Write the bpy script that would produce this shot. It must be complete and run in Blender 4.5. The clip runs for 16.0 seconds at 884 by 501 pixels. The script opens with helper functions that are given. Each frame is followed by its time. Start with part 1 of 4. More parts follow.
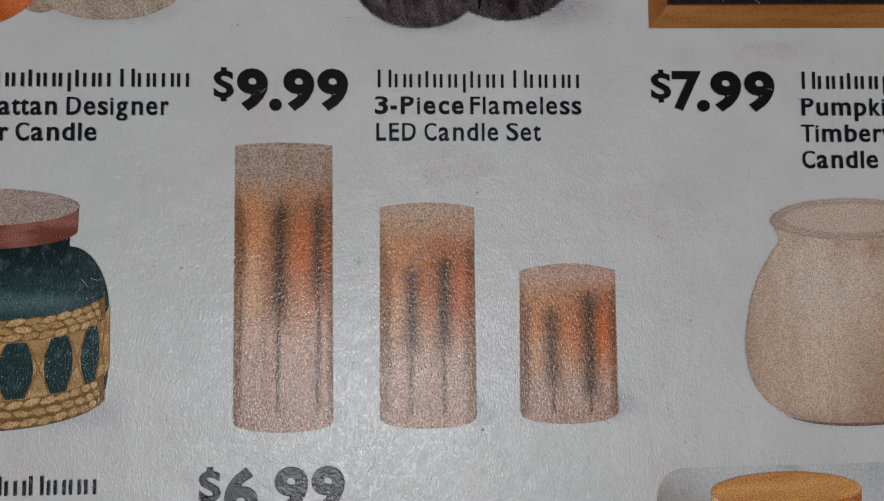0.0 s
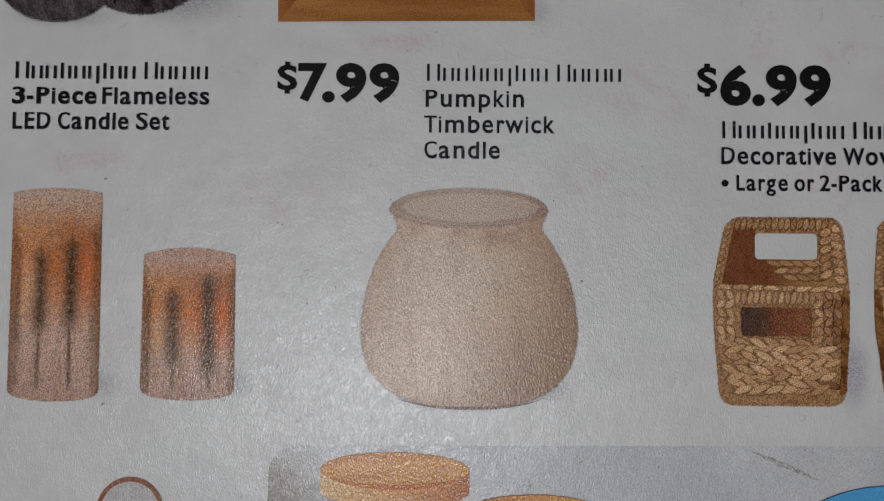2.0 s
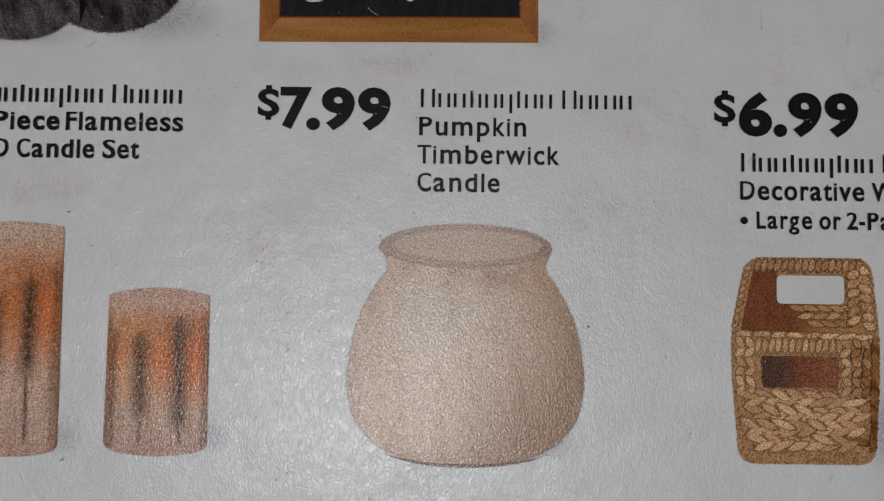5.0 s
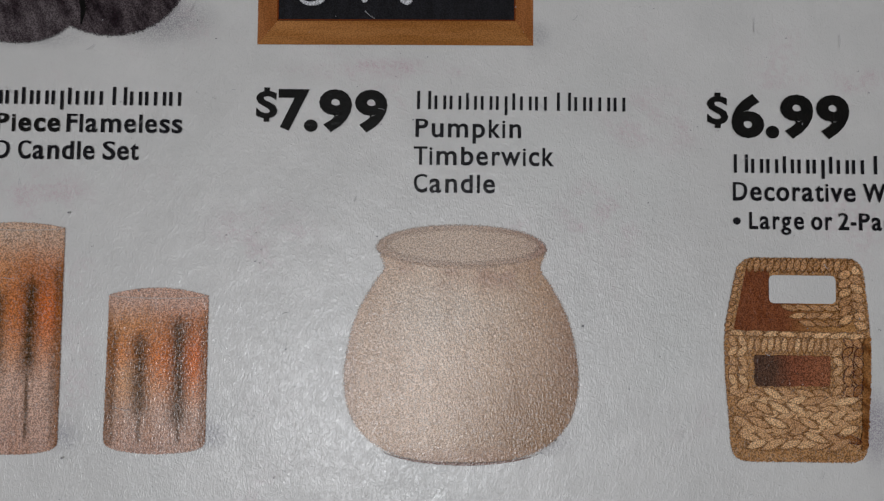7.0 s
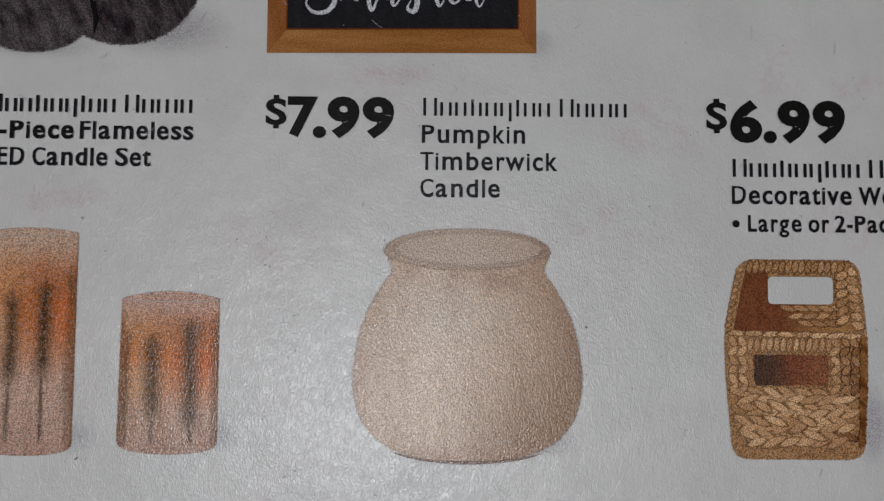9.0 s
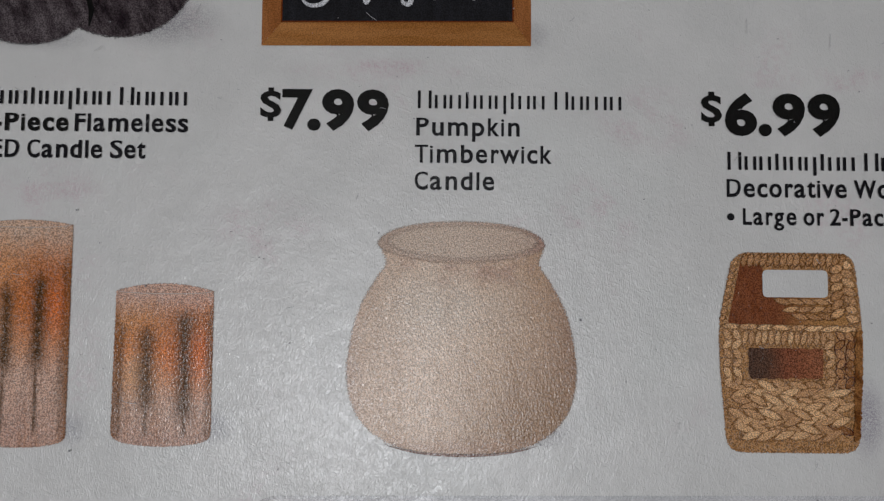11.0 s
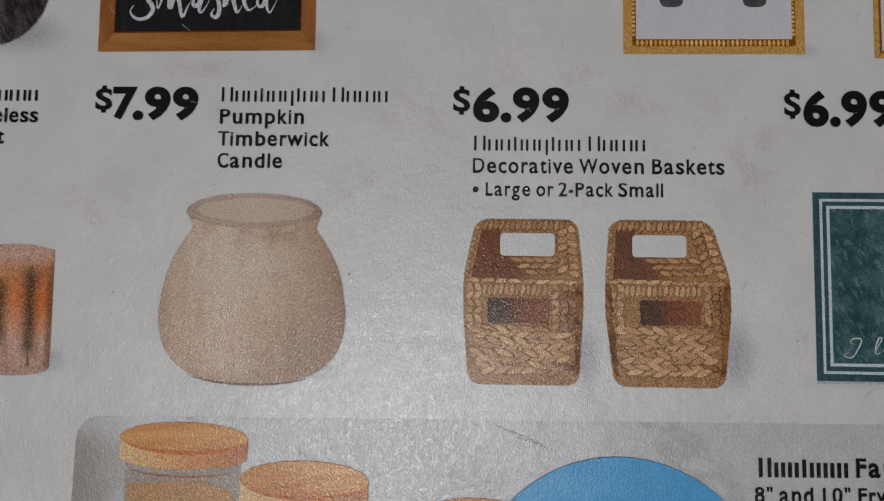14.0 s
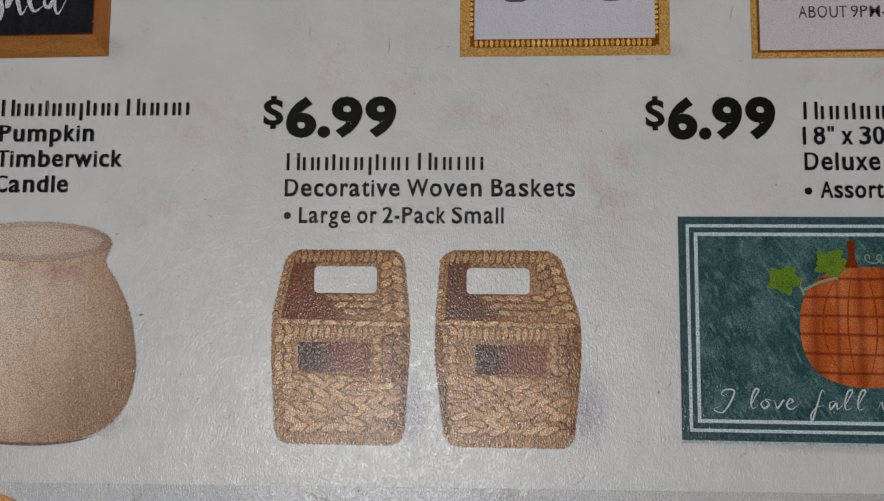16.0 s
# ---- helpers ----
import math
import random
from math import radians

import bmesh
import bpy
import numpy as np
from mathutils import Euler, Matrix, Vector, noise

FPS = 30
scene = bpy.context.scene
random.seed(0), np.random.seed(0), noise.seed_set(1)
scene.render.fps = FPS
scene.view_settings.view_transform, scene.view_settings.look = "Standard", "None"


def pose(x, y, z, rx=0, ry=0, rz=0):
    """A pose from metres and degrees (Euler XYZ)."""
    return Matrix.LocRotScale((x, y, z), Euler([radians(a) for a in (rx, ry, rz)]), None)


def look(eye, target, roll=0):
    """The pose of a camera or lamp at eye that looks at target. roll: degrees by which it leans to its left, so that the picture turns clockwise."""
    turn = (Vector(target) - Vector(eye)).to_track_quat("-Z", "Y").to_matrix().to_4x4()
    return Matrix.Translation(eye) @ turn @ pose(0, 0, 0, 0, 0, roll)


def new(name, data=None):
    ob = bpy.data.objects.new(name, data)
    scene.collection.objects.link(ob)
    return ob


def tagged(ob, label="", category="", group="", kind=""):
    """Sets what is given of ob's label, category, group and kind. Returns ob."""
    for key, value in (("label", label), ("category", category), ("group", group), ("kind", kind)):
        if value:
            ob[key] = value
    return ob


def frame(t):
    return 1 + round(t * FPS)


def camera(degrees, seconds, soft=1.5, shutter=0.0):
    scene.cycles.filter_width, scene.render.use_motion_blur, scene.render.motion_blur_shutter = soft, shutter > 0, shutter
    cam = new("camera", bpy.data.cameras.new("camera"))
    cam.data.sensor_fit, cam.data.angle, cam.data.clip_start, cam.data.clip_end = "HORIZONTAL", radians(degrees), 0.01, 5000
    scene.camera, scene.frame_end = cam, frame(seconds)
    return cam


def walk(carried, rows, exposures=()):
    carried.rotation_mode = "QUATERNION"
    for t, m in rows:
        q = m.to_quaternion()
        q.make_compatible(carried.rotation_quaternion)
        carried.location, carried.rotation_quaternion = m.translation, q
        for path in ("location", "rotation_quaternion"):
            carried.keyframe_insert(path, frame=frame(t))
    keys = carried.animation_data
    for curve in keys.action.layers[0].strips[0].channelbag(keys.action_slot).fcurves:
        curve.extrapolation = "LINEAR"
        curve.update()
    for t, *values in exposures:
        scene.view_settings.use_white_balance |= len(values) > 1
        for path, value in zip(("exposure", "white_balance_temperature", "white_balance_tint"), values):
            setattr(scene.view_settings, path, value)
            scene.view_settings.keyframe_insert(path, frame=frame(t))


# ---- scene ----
cam = camera(68.11, 16.0, soft=1.35)
MM = 0.001
# seconds; eye over the page in millimetres; turn in degrees from looking straight down
PATH = [
    (0, 4.43, -24.30, 74.82, 2.593, -2.220, -0.463),
    (0.5, 7.61, -24.66, 75.09, 2.601, -2.046, -0.405),
    (1, 21.06, -27.44, 75.54, 2.942, -1.103, -0.223),
    (1.5, 37.72, -27.50, 78.12, 2.763, -0.375, 0.095),
    (2, 52.67, -25.46, 78.54, 2.060, 0.376, 0.460),
    (2.5, 55.53, -22.40, 74.66, 1.830, 0.520, 0.648),
    (3, 53.80, -21.14, 71.71, 1.967, 0.312, 0.609),
    (3.5, 53.17, -20.79, 72.10, 2.071, 0.175, 0.662),
    (4, 52.68, -21.07, 71.94, 2.287, -0.008, 0.714),
    (6.5, 52.74, -21.51, 72.70, 2.905, -0.076, 0.737),
    (7, 53.16, -21.65, 72.93, 2.860, -0.033, 0.716),
    (7.5, 52.53, -22.05, 73.31, 3.013, -0.077, 0.684),
    (8, 52.13, -22.05, 74.00, 3.060, -0.156, 0.651),
    (8.5, 52.20, -21.27, 74.10, 3.019, -0.226, 0.543),
    (9, 52.18, -21.82, 74.52, 3.207, -0.232, 0.503),
    (11.5, 53.15, -22.72, 74.39, 3.290, -0.078, 0.602),
    (12, 54.04, -23.02, 74.35, 3.418, 0.019, 0.573),
    (12.5, 58.10, -25.59, 75.54, 3.618, 0.401, 0.606),
    (13, 59.53, -26.25, 79.68, 3.629, 0.630, 0.605),
    (13.5, 65.86, -26.46, 86.40, 3.919, 1.067, 0.687),
    (14, 84.73, -29.25, 89.49, 4.157, 1.980, 0.812),
    (14.5, 101.65, -29.76, 89.24, 4.380, 2.642, 0.936),
    (15, 110.11, -28.19, 81.04, 4.512, 2.942, 0.911),
    (15.5, 111.80, -25.80, 77.13, 4.577, 2.961, 0.744),
    (16, 108.22, -24.54, 76.09, 4.665, 2.801, 0.505),
]
walk(cam, [(t, pose(x * MM, y * MM, z * MM, a, b, c)) for t, x, y, z, a, b, c in PATH],
     exposures=[(0.0, 0.0, 6500, 10), (0.6, 0.0, 6500, 10), (1.5, -0.12, 6500, 10), (2.5, 0.0, 6500, 10), (3.5, 0.07, 6500, 10), (7.0, 0.03, 6500, 10), (9.0, 0.0, 6500, 10), (12.3, -0.02, 6500, 10), (13.5, -0.17, 6558, 10), (14.0, 0.0, 6620, 10), (14.5, -0.02, 6650, 10), (15.0, 0.17, 6675, 10), (15.5, 0.15, 6675, 10), (16.0, 0.08, 6675, 10)])

# ---- light: one round ceiling lamp over the table, in a closed room ----
world = bpy.data.worlds.new("room_air")
scene.world = world
world.use_nodes = True
world.node_tree.nodes["Background"].inputs[0].default_value = (0.5, 0.52, 0.55, 1)
world.node_tree.nodes["Background"].inputs[1].default_value = 0.02

LAMP = Vector((-0.09, -0.33, 1.62))
lamp_data = bpy.data.lights.new("ceiling_lamp_light", "AREA")
lamp_data.shape, lamp_data.size, lamp_data.energy = "DISK", 0.30, 14.0
lamp_data.color = (0.935, 0.965, 1.0)
lamp = new("ceiling_lamp_light", lamp_data)
lamp.matrix_world = look(LAMP, (0.06, -0.02, 0.0))


# ---- materials ----
def lin(c):
    c = c / 255.0
    return c / 12.92 if c <= 0.04045 else ((c + 0.055) / 1.055) ** 2.4


PAPER = 0.60


def ink(r, g, b):
    """The reflectance of a printed colour that looks like r, g, b beside paper that looks like a light grey 168."""
    ref = lin(168) - 0.016
    return tuple(min(0.8, max(0.004, (lin(c) - 0.016) / ref * PAPER)) for c in (r, g, b)) + (1.0,)


class Net:
    """Short hand for building node trees."""

    def __init__(self, tree):
        self.t = tree

    def node(self, kind):
        return self.t.nodes.new(kind)

    def put(self, socket, v):
        if isinstance(v, bpy.types.NodeSocket):
            self.t.links.new(v, socket)
        elif v is not None:
            socket.default_value = v

    def math(self, op, a, b=None, c=None, clamp=False):
        n = self.node("ShaderNodeMath")
        n.operation, n.use_clamp = op, clamp
        for s, v in zip(n.inputs, (a, b, c)):
            self.put(s, v)
        return n.outputs[0]

    def add(self, a, b):
        return self.math("ADD", a, b)

    def sub(self, a, b):
        return self.math("SUBTRACT", a, b)

    def mul(self, a, b):
        return self.math("MULTIPLY", a, b)

    def step(self, v, lo, hi, a=0.0, b=1.0):
        n = self.node("ShaderNodeMapRange")
        n.interpolation_type = "SMOOTHSTEP"
        for s, x in zip(n.inputs, (v, lo, hi, a, b)):
            self.put(s, x)
        return n.outputs[0]

    def mix(self, f, a, b, kind="MIX"):
        n = self.node("ShaderNodeMix")
        n.data_type, n.blend_type, n.clamp_factor = "RGBA", kind, True
        self.put(n.inputs[0], f), self.put(n.inputs[6], a), self.put(n.inputs[7], b)
        return n.outputs[2]

    def ramp(self, f, stops):
        n = self.node("ShaderNodeValToRGB")
        e = n.color_ramp.elements
        while len(e) < len(stops):
            e.new(0.5)
        for el, (p, c) in zip(e, stops):
            el.position, el.color = p, c
        self.put(n.inputs[0], f)
        return n.outputs[0]

    def place(self):
        return self.node("ShaderNodeTexCoord").outputs["Object"]

    def xy(self):
        n = self.node("ShaderNodeSeparateXYZ")
        self.put(n.inputs[0], self.place())
        return self.mul(n.outputs[0], 1000.0), self.mul(n.outputs[1], 1000.0)

    def turned(self, angle, sx, sy, shift=0.0):
        n = self.node("ShaderNodeMapping")
        n.vector_type = "TEXTURE"
        n.inputs["Rotation"].default_value = (0, 0, radians(angle))
        n.inputs["Scale"].default_value = (sx, sy, 1)
        n.inputs["Location"].default_value = (shift, shift * 0.7, 0)
        self.put(n.inputs[0], self.place())
        return n.outputs[0]

    def noise(self, scale, vec=None, detail=2.0, rough=0.5, distort=0.0):
        n = self.node("ShaderNodeTexNoise")
        n.inputs["Scale"].default_value, n.inputs["Detail"].default_value = scale, detail
        n.inputs["Roughness"].default_value, n.inputs["Distortion"].default_value = rough, distort
        self.put(n.inputs["Vector"], vec if vec is not None else self.place())
        return n.outputs[0]

    def bell(self, v, centre, width):
        """1 at centre, falling off to 0 about two widths away."""
        d = self.math("DIVIDE", self.sub(v, centre), width)
        return self.math("POWER", 2.718, self.mul(self.mul(d, d), -1.0))


def surface_group():
    """What all of the sheet has in common: fibres, grain of the print, slight gloss, mottled grey stock with show-through."""
    g = bpy.data.node_groups.new("newsprint", "ShaderNodeTree")
    for name, kind in (("Stock", "NodeSocketColor"), ("Grain", "NodeSocketFloat"), ("Roughness", "NodeSocketFloat"), ("Normal", "NodeSocketVector"), ("Ink Normal", "NodeSocketVector")):
        g.interface.new_socket(name, in_out="OUTPUT", socket_type=kind)
    n = Net(g)
    out = g.nodes.new("NodeGroupOutput")
    # short fibres that lie in several directions
    fibre = None
    for k, (turn, wide, long) in enumerate(((-8, 1.0, 6.0), (10, 1.0, 6.0), (-30, 1.0, 5.0), (68, 1.0, 4.0))):
        f = n.noise(5000.0 - 300 * k, n.turned(turn, wide, long, 0.013 * k), 1.5, 0.5, 0.2)
        f = n.step(f, 0.57, 0.69)
        fibre = f if fibre is None else n.math("MAXIMUM", fibre, f)
    fine = n.noise(5800.0, n.turned(4, 1.0, 2.0), 1.0, 0.5)
    pits = n.noise(2800.0, n.turned(-6, 1.0, 2.8), 2.0, 0.55)
    slow = n.noise(240.0, None, 3.0, 0.55)
    high = n.add(n.mul(fibre, FIBRE_HEIGHT), n.add(n.mul(fine, FINE_HEIGHT), n.mul(pits, PIT_HEIGHT)))
    high = n.add(high, n.mul(slow, SLOW_HEIGHT))
    bump = n.node("ShaderNodeBump")
    bump.inputs["Strength"].default_value, bump.inputs["Distance"].default_value = 1.0, 0.001
    n.put(bump.inputs["Height"], high)
    g.links.new(bump.outputs[0], out.inputs["Normal"])
    # over ink the fibres are filled, and a fine crust of dots is left
    crust = n.noise(5600.0, n.turned(4, 1.0, 1.9, 0.9), 1.0, 0.5)
    high = n.add(n.mul(fibre, FIBRE_HEIGHT * 0.35), n.add(n.mul(crust, INK_HEIGHT), n.mul(pits, PIT_HEIGHT * 0.5)))
    inked = n.node("ShaderNodeBump")
    inked.inputs["Strength"].default_value, inked.inputs["Distance"].default_value = 1.0, 0.001
    n.put(inked.inputs["Height"], high)
    g.links.new(inked.outputs[0], out.inputs["Ink Normal"])
    # stock: grey, slightly mottled, with pinkish show-through of the page behind
    cloud = n.noise(90.0, None, 4.0, 0.6)
    col = n.mix(n.step(cloud, 0.35, 0.68), (PAPER * 0.955, PAPER * 0.94, PAPER * 0.93, 1), (PAPER * 1.03, PAPER * 1.01, PAPER * 1.0, 1))
    stain = n.mul(n.step(n.noise(70.0, n.turned(20, 1, 1.3, 0.31), 5.0, 0.62), 0.55, 0.72), n.step(n.noise(1500.0, None, 2.0), 0.35, 0.65))
    col = n.mix(n.mul(stain, 0.5), col, (PAPER * 0.92, PAPER * 0.72, PAPER * 0.78, 1))
    green = n.step(n.noise(38.0, n.turned(0, 1, 1, 0.77), 2.0), 0.5, 0.7)
    col = n.mix(n.mul(green, 0.25), col, (PAPER * 0.93, PAPER * 0.97, PAPER * 0.95, 1))
    flecks = n.step(n.noise(2100.0, n.turned(35, 1, 2.0, 0.5), 3.0, 0.6), 0.66, 0.76)
    col = n.mix(n.mul(flecks, 0.22), col, (PAPER * 0.6, PAPER * 0.6, PAPER * 0.63, 1))
    g.links.new(col, out.inputs["Stock"])
    grain = n.noise(7200.0, None, 1.0, 0.5)
    g.links.new(n.step(grain, 0.40, 0.60), out.inputs["Grain"])
    n.put(out.inputs["Roughness"], n.step(n.noise(900.0, None, 2.0), 0.3, 0.7, ROUGH - 0.04, ROUGH + 0.05))
    return g


INK_HEIGHT, INK_ROUGH = 0.046, 0.26
FIBRE_HEIGHT, FINE_HEIGHT, PIT_HEIGHT, SLOW_HEIGHT, ROUGH = 0.012, 0.034, 0.010, 0.15, 0.40
SURFACE = surface_group()


def printed(name, colour=None, grain=0.16, cover=1.0, gloss=None, soft=False, edge=False, dots=0.0):
    """A print on the sheet. colour(n) gives an ink colour, and may give how far the ink covers the stock as well."""
    m = bpy.data.materials.new(name)
    m.use_nodes = True
    n = Net(m.node_tree)
    bsdf = m.node_tree.nodes["Principled BSDF"]
    surf = n.node("ShaderNodeGroup")
    surf.node_tree = SURFACE
    base = surf.outputs["Stock"]
    if colour is not None:
        got = colour(n) if callable(colour) else colour
        tone, cov = got if isinstance(got, tuple) and len(got) == 2 else (got, cover)
        if not isinstance(tone, bpy.types.NodeSocket):
            rgb = n.node("ShaderNodeRGB")
            rgb.outputs[0].default_value = tone
            tone = rgb.outputs[0]
        speck = n.sub(surf.outputs["Grain"], 0.5)
        tone = n.mix(1.0, tone, n.ramp(n.add(n.mul(speck, grain * 2.0), 0.5), [(0.0, (0.4, 0.4, 0.4, 1)), (0.5, (1, 1, 1, 1)), (1.0, (1.6, 1.6, 1.6, 1))]), "MULTIPLY")
        if isinstance(cov, bpy.types.NodeSocket):
            cov = n.math("MULTIPLY", cov, n.add(1.0, n.mul(speck, 1.2)), clamp=True)
        elif dots:
            # pale dots of bare stock between the dots of ink
            bald = n.step(n.noise(5600.0, n.turned(31, 1, 1, 0.27), 1.0, 0.5), 0.52, 0.66)
            cov = n.sub(cov, n.mul(bald, dots))
        if edge:
            # towards the outline the ink breaks up into dots
            a = n.node("ShaderNodeAttribute")
            a.attribute_name = "cover"
            loose = n.add(a.outputs["Fac"], n.mul(n.sub(n.noise(8200.0, None, 1.0), 0.5), 1.25))
            alpha = n.step(loose, 0.25, 0.75)
        base = n.mix(cov, base, tone)
    n.put(bsdf.inputs["Base Color"], base)
    full = colour is not None and not soft
    n.put(bsdf.inputs["Roughness"], INK_ROUGH if full else surf.outputs["Roughness"])
    n.put(bsdf.inputs["Normal"], surf.outputs["Ink Normal" if full else "Normal"])
    bsdf.inputs["Specular IOR Level"].default_value = gloss if gloss is not None else (0.22 if full else 0.75)
    if gloss is None:
        # a thin glaze over the fibres that glints
        bsdf.inputs["Coat Weight"].default_value, bsdf.inputs["Coat Roughness"].default_value = (0.09, 0.12) if full else (0.13, 0.18)
        n.put(bsdf.inputs["Coat Normal"], surf.outputs["Ink Normal" if full else "Normal"])
    if edge:
        blend = n.node("ShaderNodeMixShader")
        n.put(blend.inputs[0], alpha)
        m.node_tree.links.new(n.node("ShaderNodeBsdfTransparent").outputs[0], blend.inputs[1])
        m.node_tree.links.new(bsdf.outputs[0], blend.inputs[2])
        m.node_tree.links.new(blend.outputs[0], m.node_tree.nodes["Material Output"].inputs[0])
    return m


def solid(name, low, high, scale, rough=0.6, bump=0.0, stretch=(1, 1)):
    """A plain opaque material with two tones of grain."""
    m = bpy.data.materials.new(name)
    m.use_nodes = True
    n = Net(m.node_tree)
    bsdf = m.node_tree.nodes["Principled BSDF"]
    t = n.noise(scale, n.turned(0, *stretch), 5.0, 0.6)
    n.put(bsdf.inputs["Base Color"], n.mix(n.step(t, 0.3, 0.7), low, high))
    bsdf.inputs["Roughness"].default_value = rough
    if bump:
        b = n.node("ShaderNodeBump")
        b.inputs["Distance"].default_value = bump
        n.put(b.inputs["Height"], t)
        n.put(bsdf.inputs["Normal"], b.outputs[0])
    return m


# ---- mesh helpers: the page is in millimetres, x to the reader's right, y up the page ----
LAYER, STEP = 0.03, 0.0006
laid = [0]


def flat(polys, layer):
    """A bmesh of flat polygons (lists of x, y) lying on the page, layer upon layer."""
    bm = bmesh.new()
    laid[0] += 1
    lift = (laid[0] % 9) * 0.0012
    for i, pts in enumerate(polys):
        z = (layer * LAYER + lift + (i % 20) * STEP) * MM
        clean = [p for k, p in enumerate(pts) if math.dist(p, pts[k - 1]) > 1e-4]
        vs = [bm.verts.new((x * MM, y * MM, z)) for x, y in clean]
        f = bm.faces.new(vs)
        f.normal_update()
        if f.normal.z < 0:
            f.normal_flip()
    return bm


def part(name, bm, material, parent, label=""):
    me = bpy.data.meshes.new(name)
    bm.to_mesh(me)
    bm.free()
    me.materials.append(material)
    ob = new(name, me)
    ob.parent = parent
    return tagged(ob, label)


def box(sx, sy, sz, at=(0, 0, 0), bevel=0.0):
    bm = bmesh.new()
    bmesh.ops.create_cube(bm, size=1.0, matrix=Matrix.Translation(at) @ Matrix.Diagonal((sx, sy, sz, 1)))
    if bevel:
        bmesh.ops.bevel(bm, geom=bm.edges[:], offset=bevel, segments=2, affect="EDGES")
    return bm


def ellipse(cx, cy, a, b, start=0, end=360, steps=48, power=2.0):
    pts = []
    for k in range(steps + (end - start < 360)):
        w = radians(start + (end - start) * k / steps)
        c, s = math.cos(w), math.sin(w)
        pts.append((cx + a * math.copysign(abs(c) ** (2 / power), c), cy + b * math.copysign(abs(s) ** (2 / power), s)))
    return pts


def rect(x0, y0, x1, y1):
    return [(x0, y0), (x1, y0), (x1, y1), (x0, y1)]


def rounded(corners, r, steps=5):
    """A polygon with its corners rounded off by about r."""
    pts, n = [], len(corners)
    for k in range(n):
        p, a, b = Vector(corners[k]), Vector(corners[k - 1]), Vector(corners[(k + 1) % n])
        ra, rb = min(r, (a - p).length * 0.45), min(r, (b - p).length * 0.45)
        p0, p1 = p + (a - p).normalized() * ra, p + (b - p).normalized() * rb
        for i in range(steps + 1):
            u = i / steps
            pts.append(tuple(p0 * (1 - u) ** 2 + p * 2 * u * (1 - u) + p1 * u * u))
    return pts


def stroke(pts, width, taper=False):
    """Quads along a line of points."""
    polys, n = [], len(pts) - 1
    side = []
    for k, p in enumerate(pts):
        d = (Vector(pts[min(k + 1, n)]) - Vector(pts[max(k - 1, 0)])).normalized()
        w = width / 2 * (max(0.15, math.sin(math.pi * (k + 0.3) / (n + 0.6))) if taper else 1.0)
        side.append(((p[0] - d.y * w, p[1] + d.x * w), (p[0] + d.y * w, p[1] - d.x * w)))
    for k in range(n):
        polys.append([side[k][0], side[k][1], side[k + 1][1], side[k + 1][0]])
    return polys


def ribbon(pts, width, taper=False, layer=4.0):
    """One joined band along a line of points, rising a hair on its way so that loops lie over one another."""
    bm = bmesh.new()
    laid[0] += 1
    z = layer * LAYER + (laid[0] % 9) * 0.0012
    quads = stroke(pts, width, taper)
    rows = [(q[0], q[1]) for q in quads] + [(quads[-1][3], quads[-1][2])]
    last = None
    for k, (a, b) in enumerate(rows):
        row = [bm.verts.new((p[0] * MM, p[1] * MM, (z + k * STEP * 0.3) * MM)) for p in (a, b)]
        if last:
            f = bm.faces.new((last[0], last[1], row[1], row[0]))
            f.normal_update()
            if f.normal.z < 0:
                f.normal_flip()
        last = row
    return bm


def ragged(pts, amount, rng):
    """The slightly rough outline that halftone dots give a picture."""
    out = []
    for k, p in enumerate(pts):
        q = pts[(k + 1) % len(pts)]
        m = max(1, int(math.dist(p, q) / 0.25))
        for i in range(m):
            u = i / m
            out.append((p[0] + (q[0] - p[0]) * u + rng.uniform(-amount, amount), p[1] + (q[1] - p[1]) * u + rng.uniform(-amount, amount)))
    return out


def smooth(pts, n=6):
    """A flowing line through a few points."""
    out = []
    for k in range(len(pts) - 1):
        p0, p1, p2, p3 = (Vector(pts[max(0, min(len(pts) - 1, j))]) for j in (k - 1, k, k + 1, k + 2))
        for i in range(n):
            u = i / n
            out.append(tuple(0.5 * (2 * p1 + (p2 - p0) * u + (2 * p0 - 5 * p1 + 4 * p2 - p3) * u * u + (3 * p1 - p0 - 3 * p2 + p3) * u ** 3)))
    return out + [tuple(pts[-1])]


def feathered(pts, layer, inside=0.22, outside=0.22):
    """A flat shape whose cover falls off in a narrow band along its outline."""
    pts = ragged(pts, 0.0, rng)
    if sum(p[0] * pts[k - 1][1] - p[1] * pts[k - 1][0] for k, p in enumerate(pts)) > 0:
        pts.reverse()
    n = len(pts)
    side = []
    for k in range(n):
        d = Vector(pts[(k + 3) % n]) - Vector(pts[k - 3])
        side.append(Vector((d.y, -d.x)).normalized())
    bm = bmesh.new()
    cover = bm.verts.layers.float.new("cover")
    laid[0] += 1
    z = (layer * LAYER + (laid[0] % 9) * 0.0012) * MM

    def ring(off, value):
        vs = []
        for p, d in zip(pts, side):
            v = bm.verts.new(((p[0] + d.x * off) * MM, (p[1] + d.y * off) * MM, z))
            v[cover] = value
            vs.append(v)
        return vs

    inner, outer = ring(-inside, 1.0), ring(outside, 0.0)
    bm.faces.new(inner)
    for k in range(n):
        bm.faces.new((inner[k - 1], outer[k - 1], outer[k], inner[k]))
    bmesh.ops.recalc_face_normals(bm, faces=bm.faces[:])
    if sum(f.normal.z for f in bm.faces) < 0:
        bmesh.ops.reverse_faces(bm, faces=bm.faces[:])
    return bm


